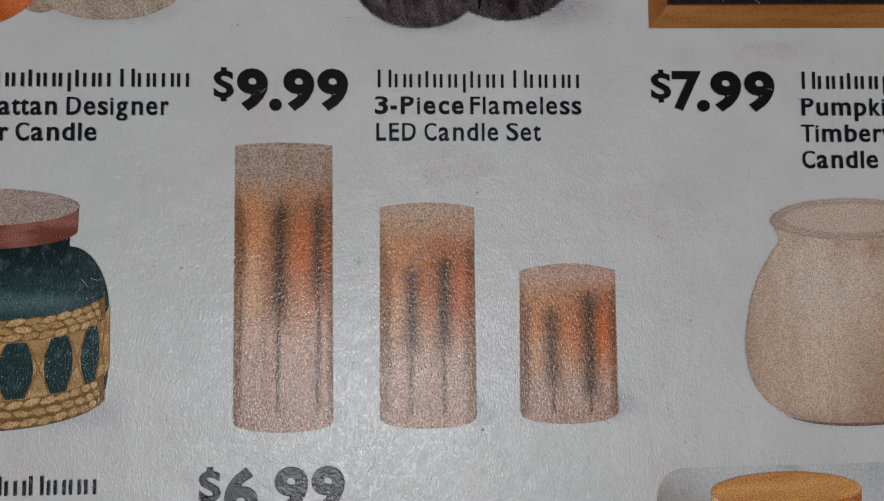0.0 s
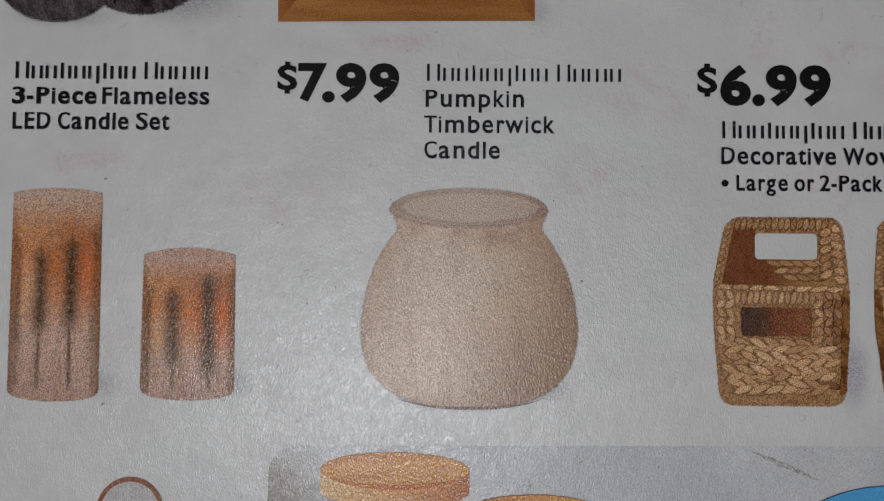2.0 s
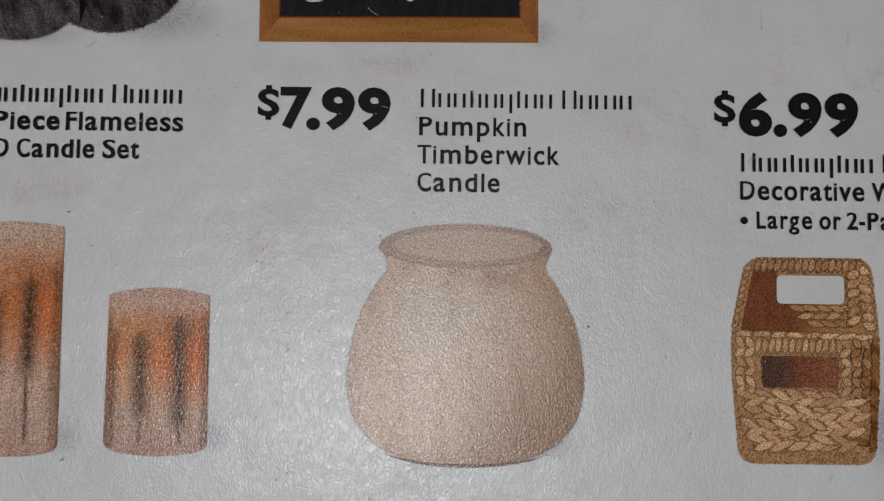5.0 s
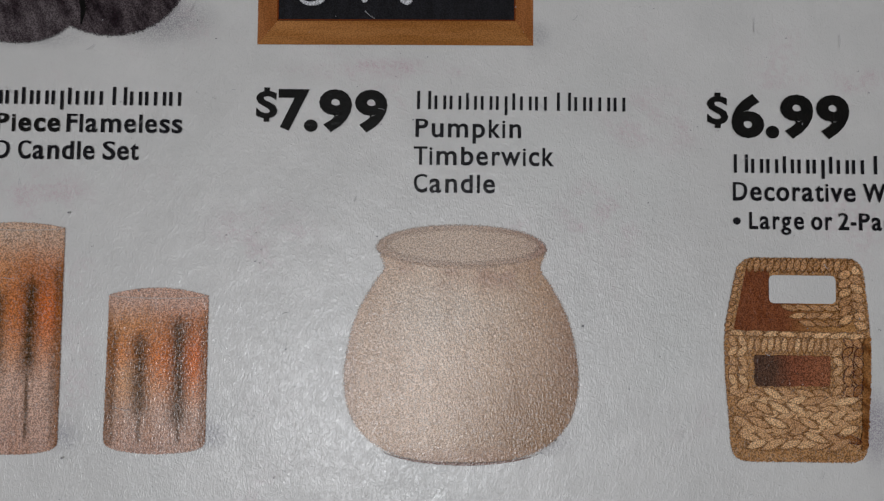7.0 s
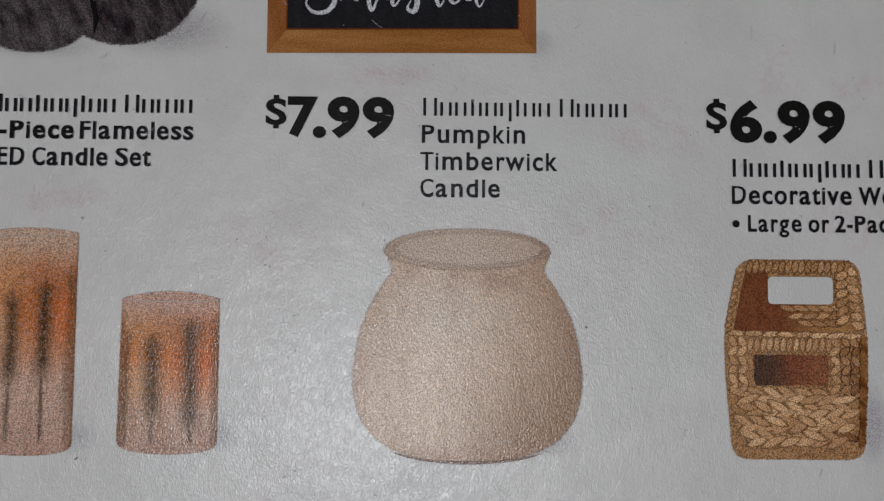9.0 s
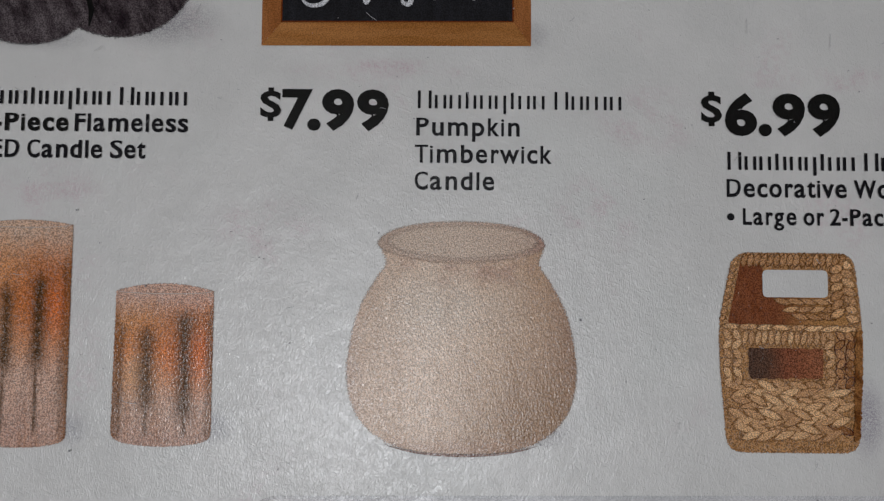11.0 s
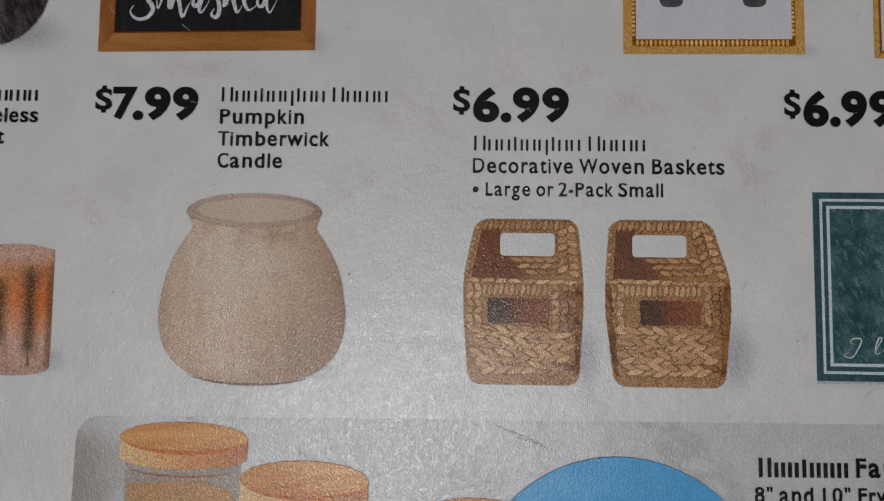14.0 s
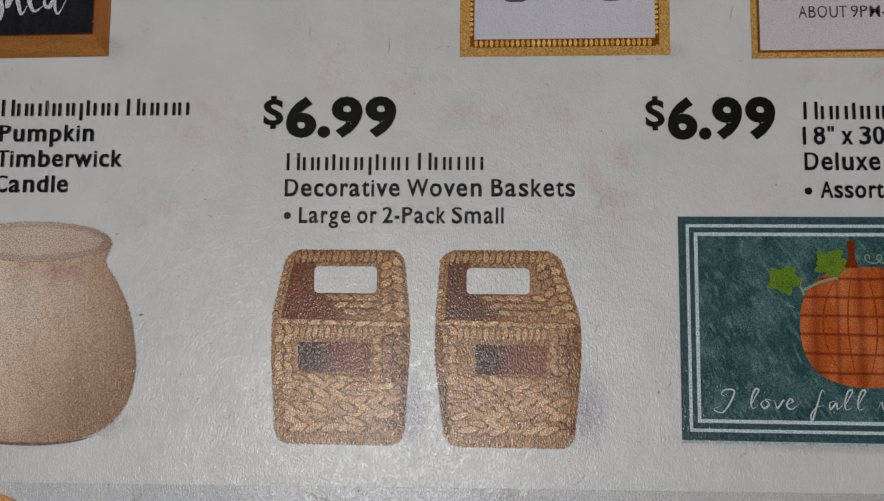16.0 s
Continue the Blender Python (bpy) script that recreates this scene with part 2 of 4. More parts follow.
def lens(x, y, long, wide, turn):
    """A leaf-shaped strand, lying at turn degrees."""
    c, s, pts = math.cos(radians(turn)), math.sin(radians(turn)), []
    for u, v in ((-1, 0), (-0.6, -0.75), (0, -1), (0.6, -0.75), (1, 0), (0.6, 0.75), (0, 1), (-0.6, 0.75)):
        px, py = u * long / 2, v * wide / 2
        pts.append((x + px * c - py * s, y + px * s + py * c))
    return pts


# ---- writing ----
def letters(text, bold=0.0):
    """The outline of a text as a bmesh, one unit high letters."""
    cu = bpy.data.curves.new("writing", "FONT")
    cu.body, cu.offset, cu.resolution_u, cu.space_word = text, bold, 4, 0.72
    tmp = bpy.data.objects.new("writing", cu)
    scene.collection.objects.link(tmp)
    bpy.context.view_layer.update()
    me = bpy.data.meshes.new_from_object(tmp.evaluated_get(bpy.context.evaluated_depsgraph_get()))
    bm = bmesh.new()
    bm.from_mesh(me)
    bpy.data.objects.remove(tmp)
    bpy.data.curves.remove(cu)
    bpy.data.meshes.remove(me)
    return bm


def extent(bm):
    xs, ys = [v.co.x for v in bm.verts], [v.co.y for v in bm.verts]
    return min(xs), max(xs), min(ys), max(ys)


CAP = {}


def cap_height(bold):
    if bold not in CAP:
        bm = letters("H", bold)
        small = letters("x", bold)
        CAP[bold] = extent(bm)[2:] + (extent(small)[3],)
        bm.free()
        small.free()
    return CAP[bold]


# advance and the bare space at both sides of a letter, as shares of it
SPACING = {}
for chars, wide, before, after in (("ijl", 0.518, 0.27, 0.27), ("hnu", 1.257, 0.14, 0.13), ("bp", 1.255, 0.14, 0.09), ("dgq", 1.2, 0.09, 0.14),
                                   ("o", 1.237, 0.09, 0.09), ("ae", 1.14, 0.09, 0.11), ("cs", 0.976, 0.10, 0.07), ("m", 1.905, 0.09, 0.085),
                                   ("w", 1.593, 0.015, 0.015), ("vxy", 1.03, 0.03, 0.02), ("k", 1.075, 0.16, 0.0), ("r", 0.836, 0.21, 0.01),
                                   ("t", 0.723, 0.04, 0.03), ("f", 0.694, 0.06, -0.03), ("DHNU", 1.5, 0.13, 0.10), ("BPR", 1.27, 0.15, 0.07),
                                   ("EFL", 1.08, 0.18, 0.06), ("CS", 1.2, 0.09, 0.06), ("O", 1.595, 0.08, 0.08), ("T", 1.08, 0.01, 0.01), ("VA", 1.22, 0.01, 0.01),
                                   ("W", 1.896, 0.015, 0.015), ("M", 1.85, 0.11, 0.11), ("I", 0.57, 0.28, 0.28), ("0236789", 1.169, 0.08, 0.08),
                                   ("1", 1.169, 0.28, 0.49), ("-", 0.659, 0.13, 0.13), ('"', 0.82, 0.16, 0.16), (",", 0.5, 0.12, 0.3), (" ", 0.46, 0, 0)):
    for ch in chars:
        SPACING[ch] = (wide, before, after)
OUTLINES = {}


def outline(ch, bold):
    """A character's corners, faces and extent, drawn once."""
    if (ch, bold) not in OUTLINES:
        bm = letters(ch, bold)
        bm.verts.index_update()
        OUTLINES[ch, bold] = ([tuple(v.co) for v in bm.verts], [[v.index for v in f.verts] for f in bm.faces], extent(bm))
        bm.free()
    return OUTLINES[ch, bold]


def character(name, ch, bold, place, material, parent):
    """One character as a part; place turns its corner into x, y on the page."""
    corners, faces, _ = outline(ch, bold)
    me = bpy.data.meshes.new(name)
    me.from_pydata([(x * MM, y * MM, 6 * LAYER * MM) for x, y in (place(c[0], c[1]) for c in corners)], [], faces)
    me.materials.append(material)
    ob = new(name, me)
    ob.parent = parent
    return ob


def write(text, x0, x1, base, cap, bold, material, parent, slope=0.0):
    """A line of writing from x0 to x1 on its base line, with capitals cap high, letter by letter."""
    lo, hi, mid = cap_height(bold)
    first, last = SPACING[text[0]], SPACING[text[-1]]
    unit = (x1 - x0) / (sum(SPACING[c][0] for c in text) - first[0] * first[1] - last[0] * last[2])
    at, xh = x0 - first[0] * first[1] * unit, 0.76
    for ch in text:
        wide, before, after = SPACING[ch]
        if ch != " ":
            a, b, _, _ = outline(ch, bold)[2]
            left, right = at + wide * before * unit, at + wide * (1 - after) * unit

            def place(px, py):
                y = py - lo
                if 0 < y <= mid - lo:
                    y = y / (mid - lo) * xh * cap
                elif y > 0:
                    y = (xh + (py - mid) / (hi - mid) * (1 - xh)) * cap
                else:
                    y = y / (hi - lo) * cap
                x = left + (px - a) / (b - a) * (right - left)
                return x, base + y + slope * (x - x0)

            character("letter", ch, bold, place, material, parent)
        at += wide * unit


def line_of(name, label=""):
    ob = new(name)
    ob.parent = flyer
    return tagged(ob, label)


def caption(text, x0, x1, base, cap, bold=0.017, slope=0.0):
    heavy = bold > 0.02
    write(text, x0, x1, base, cap, bold, black if heavy else text_grey, line_of("caption_line", "bold black printed words" if heavy else "dark grey printed words"), slope)


def price(text, x0, x1, top, base):
    """A bold price with a small raised currency sign."""
    line, w, h = line_of("price_text", "bold black printed price"), x1 - x0, top - base
    if text[1] == "7":
        spots = ((0.0, 0.163), (0.170, 0.405), (0.368, 0.472), (0.480, 0.730), (0.753, 1.0))
    else:
        spots = ((0.0, 0.150), (0.172, 0.402), (0.412, 0.506), (0.515, 0.747), (0.768, 1.0))
    for ch, (u0, u1) in zip(text, spots):
        y0, y1 = base, top
        if ch == "$":
            k = h * 0.80 * 0.10
            y0, y1 = top - h * 0.78 + k, top + h * 0.02 - k
        elif ch == ".":
            y0, y1 = base, base + h * 0.29
        elif ch == "7":
            y0, y1 = base + h * 0.02, top - h * 0.01
        sign = "S" if ch == "$" else ch
        bold = {"$": 0.030, ".": 0.02, "7": 0.035}.get(ch, 0.045)
        a, b, c, d = outline(sign, bold)[2]
        left, right = x0 + u0 * w, x0 + u1 * w
        ob = character("currency_sign" if ch == "$" else "point" if ch == "." else "digit", sign, bold,
                       lambda px, py: (left + (px - a) / (b - a) * (right - left), y0 + (py - c) / (d - c) * (y1 - y0)), black, line)
        if ch == "$":
            mid, half = (left + right) / 2, w * 0.021
            for lo, hi in ((y0 - k, y0 + k * 0.4), (y1 - k * 0.4, y1 + k)):
                part("currency_bar", flat([rect(mid - half, lo, mid + half, hi)], 6.2), black, ob)


def word_bars(code, x0, x1, base, cap, weight=0.33, slope=0.0, material=None, parent=None):
    """Plain upright bars in the size and rhythm of a line of print: T tall pair, x short pair, m three, i one, t one middling, g with a tail."""
    line = parent or line_of("caption_line", "dark grey printed bars")
    wide = {"T": 1.15, "x": 1.0, "m": 1.6, "i": 0.46, "t": 0.6, "g": 1.0, " ": 0.45}
    unit = (x1 - x0) / sum(wide[c] for c in code)
    x, gap = x0, unit * 0.11
    for c in code:
        w = wide[c] * unit
        high = {"T": cap, "t": cap * 0.93}.get(c, cap * 0.76)
        for k in {"T": (0, 1), "x": (0, 1), "g": (0, 1), "m": (0, 0.5, 1), "i": (0.5,), "t": (0.5,)}.get(c, ()):
            u = x + gap + (w - 2 * gap - weight) * k
            dy = slope * (u - x0)
            part("bar", flat([rect(u, base + dy - (cap * 0.28 if c == "g" and k == 1 else 0), u + weight, base + dy + high)], 6), material or text_grey, line)
        x += w


def script(strokes, width, layer, material, parent, label):
    """Handwriting, letter by letter, each of one or more flowing strokes."""
    for strokes_of in strokes:
        for pts in strokes_of:
            part("script_letter" if pts is strokes_of[0] else "letter_bar", ribbon(smooth(pts), width, True, layer), material, parent, label)


# ---- the room: floor, walls, ceiling, lamp, table ----
plaster = solid("plaster", (0.62, 0.60, 0.57, 1), (0.68, 0.66, 0.63, 1), 6.0, 0.8, 0.0004)
boards = solid("floor_boards", (0.16, 0.10, 0.06, 1), (0.24, 0.16, 0.10, 1), 9.0, 0.5, 0.0004, (1, 8))
oak = solid("table_wood", (0.17, 0.10, 0.055, 1), (0.27, 0.17, 0.10, 1), 30.0, 0.42, 0.0002, (8, 1))
white_metal = solid("white_enamel", (0.74, 0.74, 0.73, 1), (0.8, 0.8, 0.79, 1), 20.0, 0.4)
FLOOR, CEIL, HALF = -0.745, 1.70, 1.6


def structure(name, bm, mat, label):
    me = bpy.data.meshes.new(name)
    bm.to_mesh(me)
    bm.free()
    me.materials.append(mat)
    return tagged(new(name, me), label, name.split("_")[0], kind="structure")


structure("floor", box(2 * HALF, 2 * HALF, 0.1, (0, 0, FLOOR - 0.05)), boards, "brown wooden floor under the table")
structure("ceiling", box(2 * HALF, 2 * HALF, 0.1, (0, 0, CEIL + 0.05)), plaster, "plain off-white plaster ceiling")
tall = CEIL - FLOOR
structure("wall_north", box(2 * HALF + 0.2, 0.1, tall, (0, HALF + 0.05, FLOOR + tall / 2)), plaster, "plain off-white plaster wall")
structure("wall_south", box(2 * HALF + 0.2, 0.1, tall, (0, -HALF - 0.05, FLOOR + tall / 2)), plaster, "plain off-white plaster wall")
structure("wall_east", box(0.1, 2 * HALF, tall, (HALF + 0.05, 0, FLOOR + tall / 2)), plaster, "plain off-white plaster wall")
structure("wall_west", box(0.1, 2 * HALF, tall, (-HALF - 0.05, 0, FLOOR + tall / 2)), plaster, "plain off-white plaster wall")


def disc(r, z0, z1, r1=None):
    bm = bmesh.new()
    bmesh.ops.create_cone(bm, cap_ends=True, segments=48, radius1=r, radius2=r1 or r, depth=z1 - z0, matrix=Matrix.Translation((0, 0, (z0 + z1) / 2)))
    return bm


glow = bpy.data.materials.new("lamp_diffuser")
glow.use_nodes = True
glow.node_tree.nodes["Principled BSDF"].inputs["Emission Color"].default_value = (1.0, 0.965, 0.93, 1)
glow.node_tree.nodes["Principled BSDF"].inputs["Emission Strength"].default_value = 3.0
ceiling_lamp = tagged(new("ceiling_lamp"), "round white ceiling lamp, switched on, over the table", "lamp")
ceiling_lamp.location = (LAMP.x, LAMP.y, CEIL)
part("housing", disc(0.17, -0.035, 0.0, 0.16), white_metal, ceiling_lamp)
part("diffuser", disc(0.13, -0.06, -0.035, 0.15), glow, ceiling_lamp, "lit opal diffuser")

table = tagged(new("table"), "brown wooden table on which the flyer lies", "table")
table.location = (0.06, -0.1, -0.0002)
part("tabletop", box(1.2, 0.8, 0.03, (0, 0, -0.015), 0.003), oak, table)
for sx in (-1, 1):
    for sy in (-1, 1):
        part("leg", box(0.06, 0.06, -FLOOR - 0.0302, (sx * 0.54, sy * 0.34, (FLOOR - 0.03) / 2 + 0.0001), 0.003), oak, table)

# ---- the flyer ----
rng = random.Random(7)
stock = printed("newsprint_stock")
sheet = box(0.272, 0.306, 0.00009, (0.061, -0.085, -0.000045))
me = bpy.data.meshes.new("flyer")
sheet.to_mesh(me)
sheet.free()
me.materials.append(stock)
flyer = tagged(new("flyer", me), "grey newsprint store flyer with printed product pictures, lying on a table", "flyer")

black = printed("black_ink", ink(30, 30, 33), 0.30, gloss=0.38)
text_grey = printed("text_ink", ink(36, 36, 39), 0.25, gloss=0.38)


def soft_shadow(name, cx, cy, a, b, strength, tone, parent, layer=1):
    """A printed soft shade, fading out into the stock."""
    def colour(n):
        x, y = n.xy()
        dx, dy = n.math("DIVIDE", n.sub(x, cx), a), n.math("DIVIDE", n.sub(y, cy), b)
        d = n.math("SQRT", n.add(n.mul(dx, dx), n.mul(dy, dy)))
        return tone, n.step(d, 0.15, 1.0, strength, 0.0)
    return part(name, flat([ellipse(cx, cy, a, b)], layer), printed(name, colour, 0.1, soft=True), parent)


# -- captions and prices --
CAPS = 2.08
word_bars("Txxtixgtxx Txmx", -44.9, -21.2, -2.1, CAPS)
caption("attan Designer", -42.5, -23.6, -5.35, CAPS, 0.017)
caption("r Candle", -42.3, -31.65, -8.3, CAPS, 0.017)
price("$9.99", -18.6, -3.3, 0.1, -4.85)
word_bars("Txxtixgtxx Txmx", -0.1, 23.7, -2.08, CAPS)
caption("3-Piece", -0.25, 10.0, -5.2, CAPS, 0.028)
caption("Flameless", 10.75, 23.75, -5.2, CAPS, 0.017)
caption("LED Candle Set", -0.1, 18.95, -8.3, CAPS, 0.017)
price("$7.99", 32.0, 46.8, 0.05, -4.85)
word_bars("Txxtixgtxx Txmx", 49.95, 73.8, -2.1, CAPS)
caption("Pumpkin", 50.0, 61.9, -5.28, CAPS, 0.017)
caption("Timberwick", 49.85, 65.6, -8.42, CAPS, 0.017)
caption("Candle", 49.9, 59.0, -11.55, CAPS, 0.017)
price("$6.99", 82.8, 98.85, 0.1, -4.95)
word_bars("Txxtixgtxx Txmx", 85.6, 109.4, -8.87, CAPS)
caption("Decorative Woven Baskets", 85.65, 119.9, -12.02, CAPS, 0.017)
caption("Large or 2-Pack Small", 87.45, 111.6, -15.2, CAPS * 0.92, 0.017)
part("bullet", flat([ellipse(86.05, -14.3, 0.42, 0.42, steps=16)], 6), text_grey, flyer)
price("$6.99", 128.1, 142.95, -0.25, -5.35)
word_bars("Txxtixgtxx", 145.95, 160.85, -3.0, CAPS)
caption('18" x 30"', 145.95, 156.1, -5.95, CAPS, 0.017)
caption("Deluxe", 146.05, 154.45, -8.95, CAPS, 0.017)
caption("Harv", 155.25, 161.2, -8.95, CAPS, 0.017)
caption("Assorted", 147.7, 157.3, -12.15, CAPS * 0.92, 0.017)
caption("Va", 158.1, 161.0, -12.15, CAPS * 0.92, 0.017)
part("bullet", flat([ellipse(146.35, -11.35, 0.42, 0.42, steps=16)], 6), text_grey, flyer)
word_bars("TmTixxx", -43.0, -30.9, -47.6, CAPS)
price("$6.99", -19.9, -3.75, -45.05, -50.35)
word_bars("Txx xTx xx", -17.2, -5.0, -54.0, CAPS)
TILT = 0.013
word_bars("Txxtxxx", 123.5, 135.4, -52.2, 2.5, weight=0.5, slope=TILT, material=black)
caption("Faux Wood Pa", 136.25, 157.4, -52.0, 2.45, 0.026, slope=TILT)
caption('8" and 10" Fry Pan Set, 12" Fr', 123.1, 158.5, -55.6, CAPS, 0.017, slope=TILT)


# -- three pillar candles --
def candle_picture(x0, x1, top, bottom, dome, sag, warm, streaks, seed, crown):
    """A pillar candle. warm: from where to where it glows orange down its height; streaks: place, width, start, end, depth."""
    w, h = x1 - x0, top - bottom

    def colour(n):
        x, y = n.xy()
        u, v = n.math("DIVIDE", n.sub(x, x0), w), n.math("DIVIDE", n.sub(top, y), h)
        wob = n.mul(n.sub(n.noise(230.0, n.turned(0, 1, 4, seed), 3.0), 0.5), 0.22)
        vv = n.add(v, wob)
        a, b = warm
        tone = n.ramp(vv, [(0.0, crown), (max(0.02, a - 0.12), crown), (a + 0.02, ink(162, 114, 80)), ((a + b) / 2, ink(174, 108, 66)),
                           (b, ink(170, 125, 97)), (min(0.96, b + 0.14), ink(166, 137, 122)), (1.0, ink(150, 121, 109))])
        # the warm light is deeper towards the right of each candle
        tone = n.mix(n.mul(n.mul(n.bell(v, (a + b) / 2, (b - a) * 0.55), n.step(u, 0.2, 0.9)), 0.7), tone, ink(168, 82, 40))
        brown = n.mul(n.bell(vv, a + 0.03, 0.09), n.step(u, 0.15, 0.8))
        tone = n.mix(n.mul(brown, 0.5), tone, ink(124, 76, 50))
        fine = n.step(n.noise(900.0, n.turned(1, 1, 14, seed + 0.2), 3.0, 0.6), 0.5, 0.72)
        tone = n.mix(n.mul(fine, 0.4), tone, ink(128, 86, 58))
        tone = n.mix(n.mul(n.mul(n.bell(u, 0.22, 0.12), n.bell(v, b - 0.07, 0.13)), 0.7), tone, ink(186, 146, 116))
        for at, width, s, e, deep in streaks:
            bend = n.add(u, n.mul(n.sub(n.noise(160.0, n.turned(0, 1, 3, seed + at), 2.0), 0.5), 0.10))
            body = n.mul(n.bell(bend, at, width), n.mul(n.step(v, s, s + 0.10), n.step(v, e - 0.16, e, 1.0, 0.0)))
            thread = n.mul(n.bell(bend, at, 0.026), n.mul(n.step(v, s, s + 0.05), n.step(v, 0.90, 0.97, 1.0, 0.0)))
            dark = n.math("MAXIMUM", n.mul(body, deep), n.mul(thread, 0.85 * deep))
            dark = n.mul(dark, n.step(n.noise(2400.0, n.turned(0, 1, 1.6, seed), 2.0), 0.25, 0.6, 0.8, 1.0))
            tone = n.mix(dark, tone, ink(66, 50, 34))
        edge = n.add(n.step(u, 0.0, 0.10, 1.0, 0.0), n.step(u, 0.91, 1.0))
        tone = n.mix(n.mul(edge, n.step(v, 0.08, 0.25, 0.1, 0.75)), tone, ink(98, 64, 38))
        return tone

    pts = [(x0, top - dome)] + [(x0 + w * k / 16, top - dome * (2 * k / 16 - 1) ** 2) for k in range(1, 16)] + [(x1, top - dome)]
    foot = [(x1 + 0.1 - (w + 0.2) * (0.5 - 0.5 * math.cos(math.pi * k / 16)), bottom + sag - sag * math.sin(math.pi * k / 16) ** 0.7) for k in range(17)]
    pic = part("candle_picture", feathered(pts + foot, 3, 0.14, 0.14), printed("candle_print", colour, 0.34, edge=True, dots=0.2), flyer, "printed pillar candle, orange fading to pinkish tan with dark streaks")
    rim = [(x0 + w * (0.5 - 0.48 * math.cos(math.pi * k / 20)), top - dome * 1.0 - 0.9 * math.sin(math.pi * k / 20) * 0.35) for k in range(21)]
    part("rim_line", ribbon(rim, 0.10, layer=4), printed("candle_rim", ink(146, 122, 108), 0.2, cover=0.6), pic)
    return pic


soft_shadow("candle_shadow", -5.5, -39.2, 3.2, 2.2, 0.35, ink(120, 118, 124), flyer)
soft_shadow("candle_shadow", 11.0, -38.9, 3.6, 2.4, 0.45, ink(112, 110, 118), flyer)
soft_shadow("candle_shadow", 27.2, -38.6, 3.8, 2.4, 0.5, ink(112, 110, 118), flyer)
candle_picture(-16.1, -5.15, -8.5, -41.25, 0.35, 1.5, (0.22, 0.53), [(0.46, 0.115, 0.16, 0.70, 1.0), (0.86, 0.085, 0.15, 0.62, 0.95), (0.06, 0.06, 0.17, 0.58, 0.7), (0.30, 0.05, 0.30, 0.60, 0.25)], 0.1, ink(140, 123, 111))
candle_picture(0.3, 11.05, -15.45, -41.05, 0.55, 1.5, (0.19, 0.54), [(0.32, 0.10, 0.24, 0.76, 0.95), (0.68, 0.105, 0.20, 0.74, 1.0), (0.06, 0.05, 0.2, 0.85, 0.65), (0.93, 0.05, 0.15, 0.9, 0.5)], 0.5, ink(159, 134, 117))
candle_picture(16.25, 27.3, -22.55, -40.8, 0.85, 1.6, (0.20, 0.62), [(0.33, 0.095, 0.24, 0.86, 0.9), (0.73, 0.095, 0.14, 0.92, 0.95), (0.08, 0.045, 0.22, 0.9, 0.65), (0.95, 0.045, 0.2, 0.7, 0.5)], 0.9, ink(161, 131, 117))


# -- pale bellied jar candle --
SHOULDER = smooth([(9.35, -17.8), (9.1, -18.7), (8.72, -19.6), (8.95, -20.5), (9.75, -21.6), (11.45, -24.6), (12.45, -27.8), (13.0, -31.4)])


def jar_colour(n):
    x, y = n.xy()
    u, v = n.math("DIVIDE", n.sub(x, 42.4), 26.1), n.math("DIVIDE", n.sub(-15.1, y), 26.3)
    tone = n.ramp(u, [(0.0, ink(147, 124, 110)), (0.08, ink(164, 141, 124)), (0.35, ink(176, 155, 139)), (0.62, ink(166, 142, 123)), (0.85, ink(147, 121, 101)), (1.0, ink(124, 98, 82))])
    low = n.mul(n.step(v, 0.45, 0.95), n.step(u, 0.25, 0.85))
    tone = n.mix(n.mul(low, 0.85), tone, ink(122, 96, 75))
    tone = n.mix(n.mul(n.step(v, 0.9, 1.0), 0.5), tone, ink(137, 108, 95))
    pale = n.mul(n.bell(n.add(u, n.mul(n.sub(n.noise(170.0), 0.5), 0.3)), 0.40, 0.28), n.bell(v, 0.37, 0.17))
    tone = n.mix(n.mul(pale, 0.65), tone, ink(172, 159, 148))
    grainy = n.step(n.noise(420.0, n.turned(0, 1, 6, 0.4), 4.0, 0.6), 0.42, 0.7)
    tone = n.mix(n.mul(grainy, 0.22), tone, ink(139, 112, 91))
    smudge = n.mul(n.bell(v, 0.22, 0.05), n.step(n.noise(300.0, None, 3.0), 0.4, 0.62))
    tone = n.mix(n.mul(smudge, 0.5), tone, ink(137, 108, 97))
    streak = n.mul(n.step(n.noise(300.0, n.turned(2, 1, 5, 0.9), 3.0), 0.5, 0.72), n.step(v, 0.3, 0.5))
    return n.mix(n.mul(streak, 0.3), tone, ink(126, 99, 77))


soft_shadow("jar_shadow", 63.0, -38.8, 6.5, 2.8, 0.6, ink(112, 108, 112), flyer)
soft_shadow("jar_shadow", 55.5, -40.9, 10.0, 1.3, 0.35, ink(112, 108, 112), flyer)
foot = [(13.0 * max(0.0, 1 - (k / 30) ** 2.6) ** (1 / 2.6), -31.4 - 10.05 * k / 30) for k in range(1, 29)]
foot += [(13.0 * (1 - (1 - q) ** 2.6) ** (1 / 2.6), -31.4 - 10.05 * (1 - q)) for q in (0.045, 0.025, 0.01)]
profile = SHOULDER + foot
jar = part("jar_picture", feathered([(55.45 + a, y) for a, y in profile] + [(55.45 - a, y) for a, y in reversed(profile)], 3, 0.36, 0.3),
           printed("jar_print", jar_colour, 0.22, edge=True, dots=0.16), flyer, "printed pale tan bellied jar candle")


def rim_colour(n):
    x, y = n.xy()
    u = n.math("DIVIDE", n.sub(x, 45.8), 19.2)
    return n.ramp(u, [(0.0, ink(138, 119, 107)), (0.12, ink(157, 138, 125)), (0.5, ink(163, 144, 131)), (0.85, ink(152, 130, 116)), (1.0, ink(128, 101, 91))])


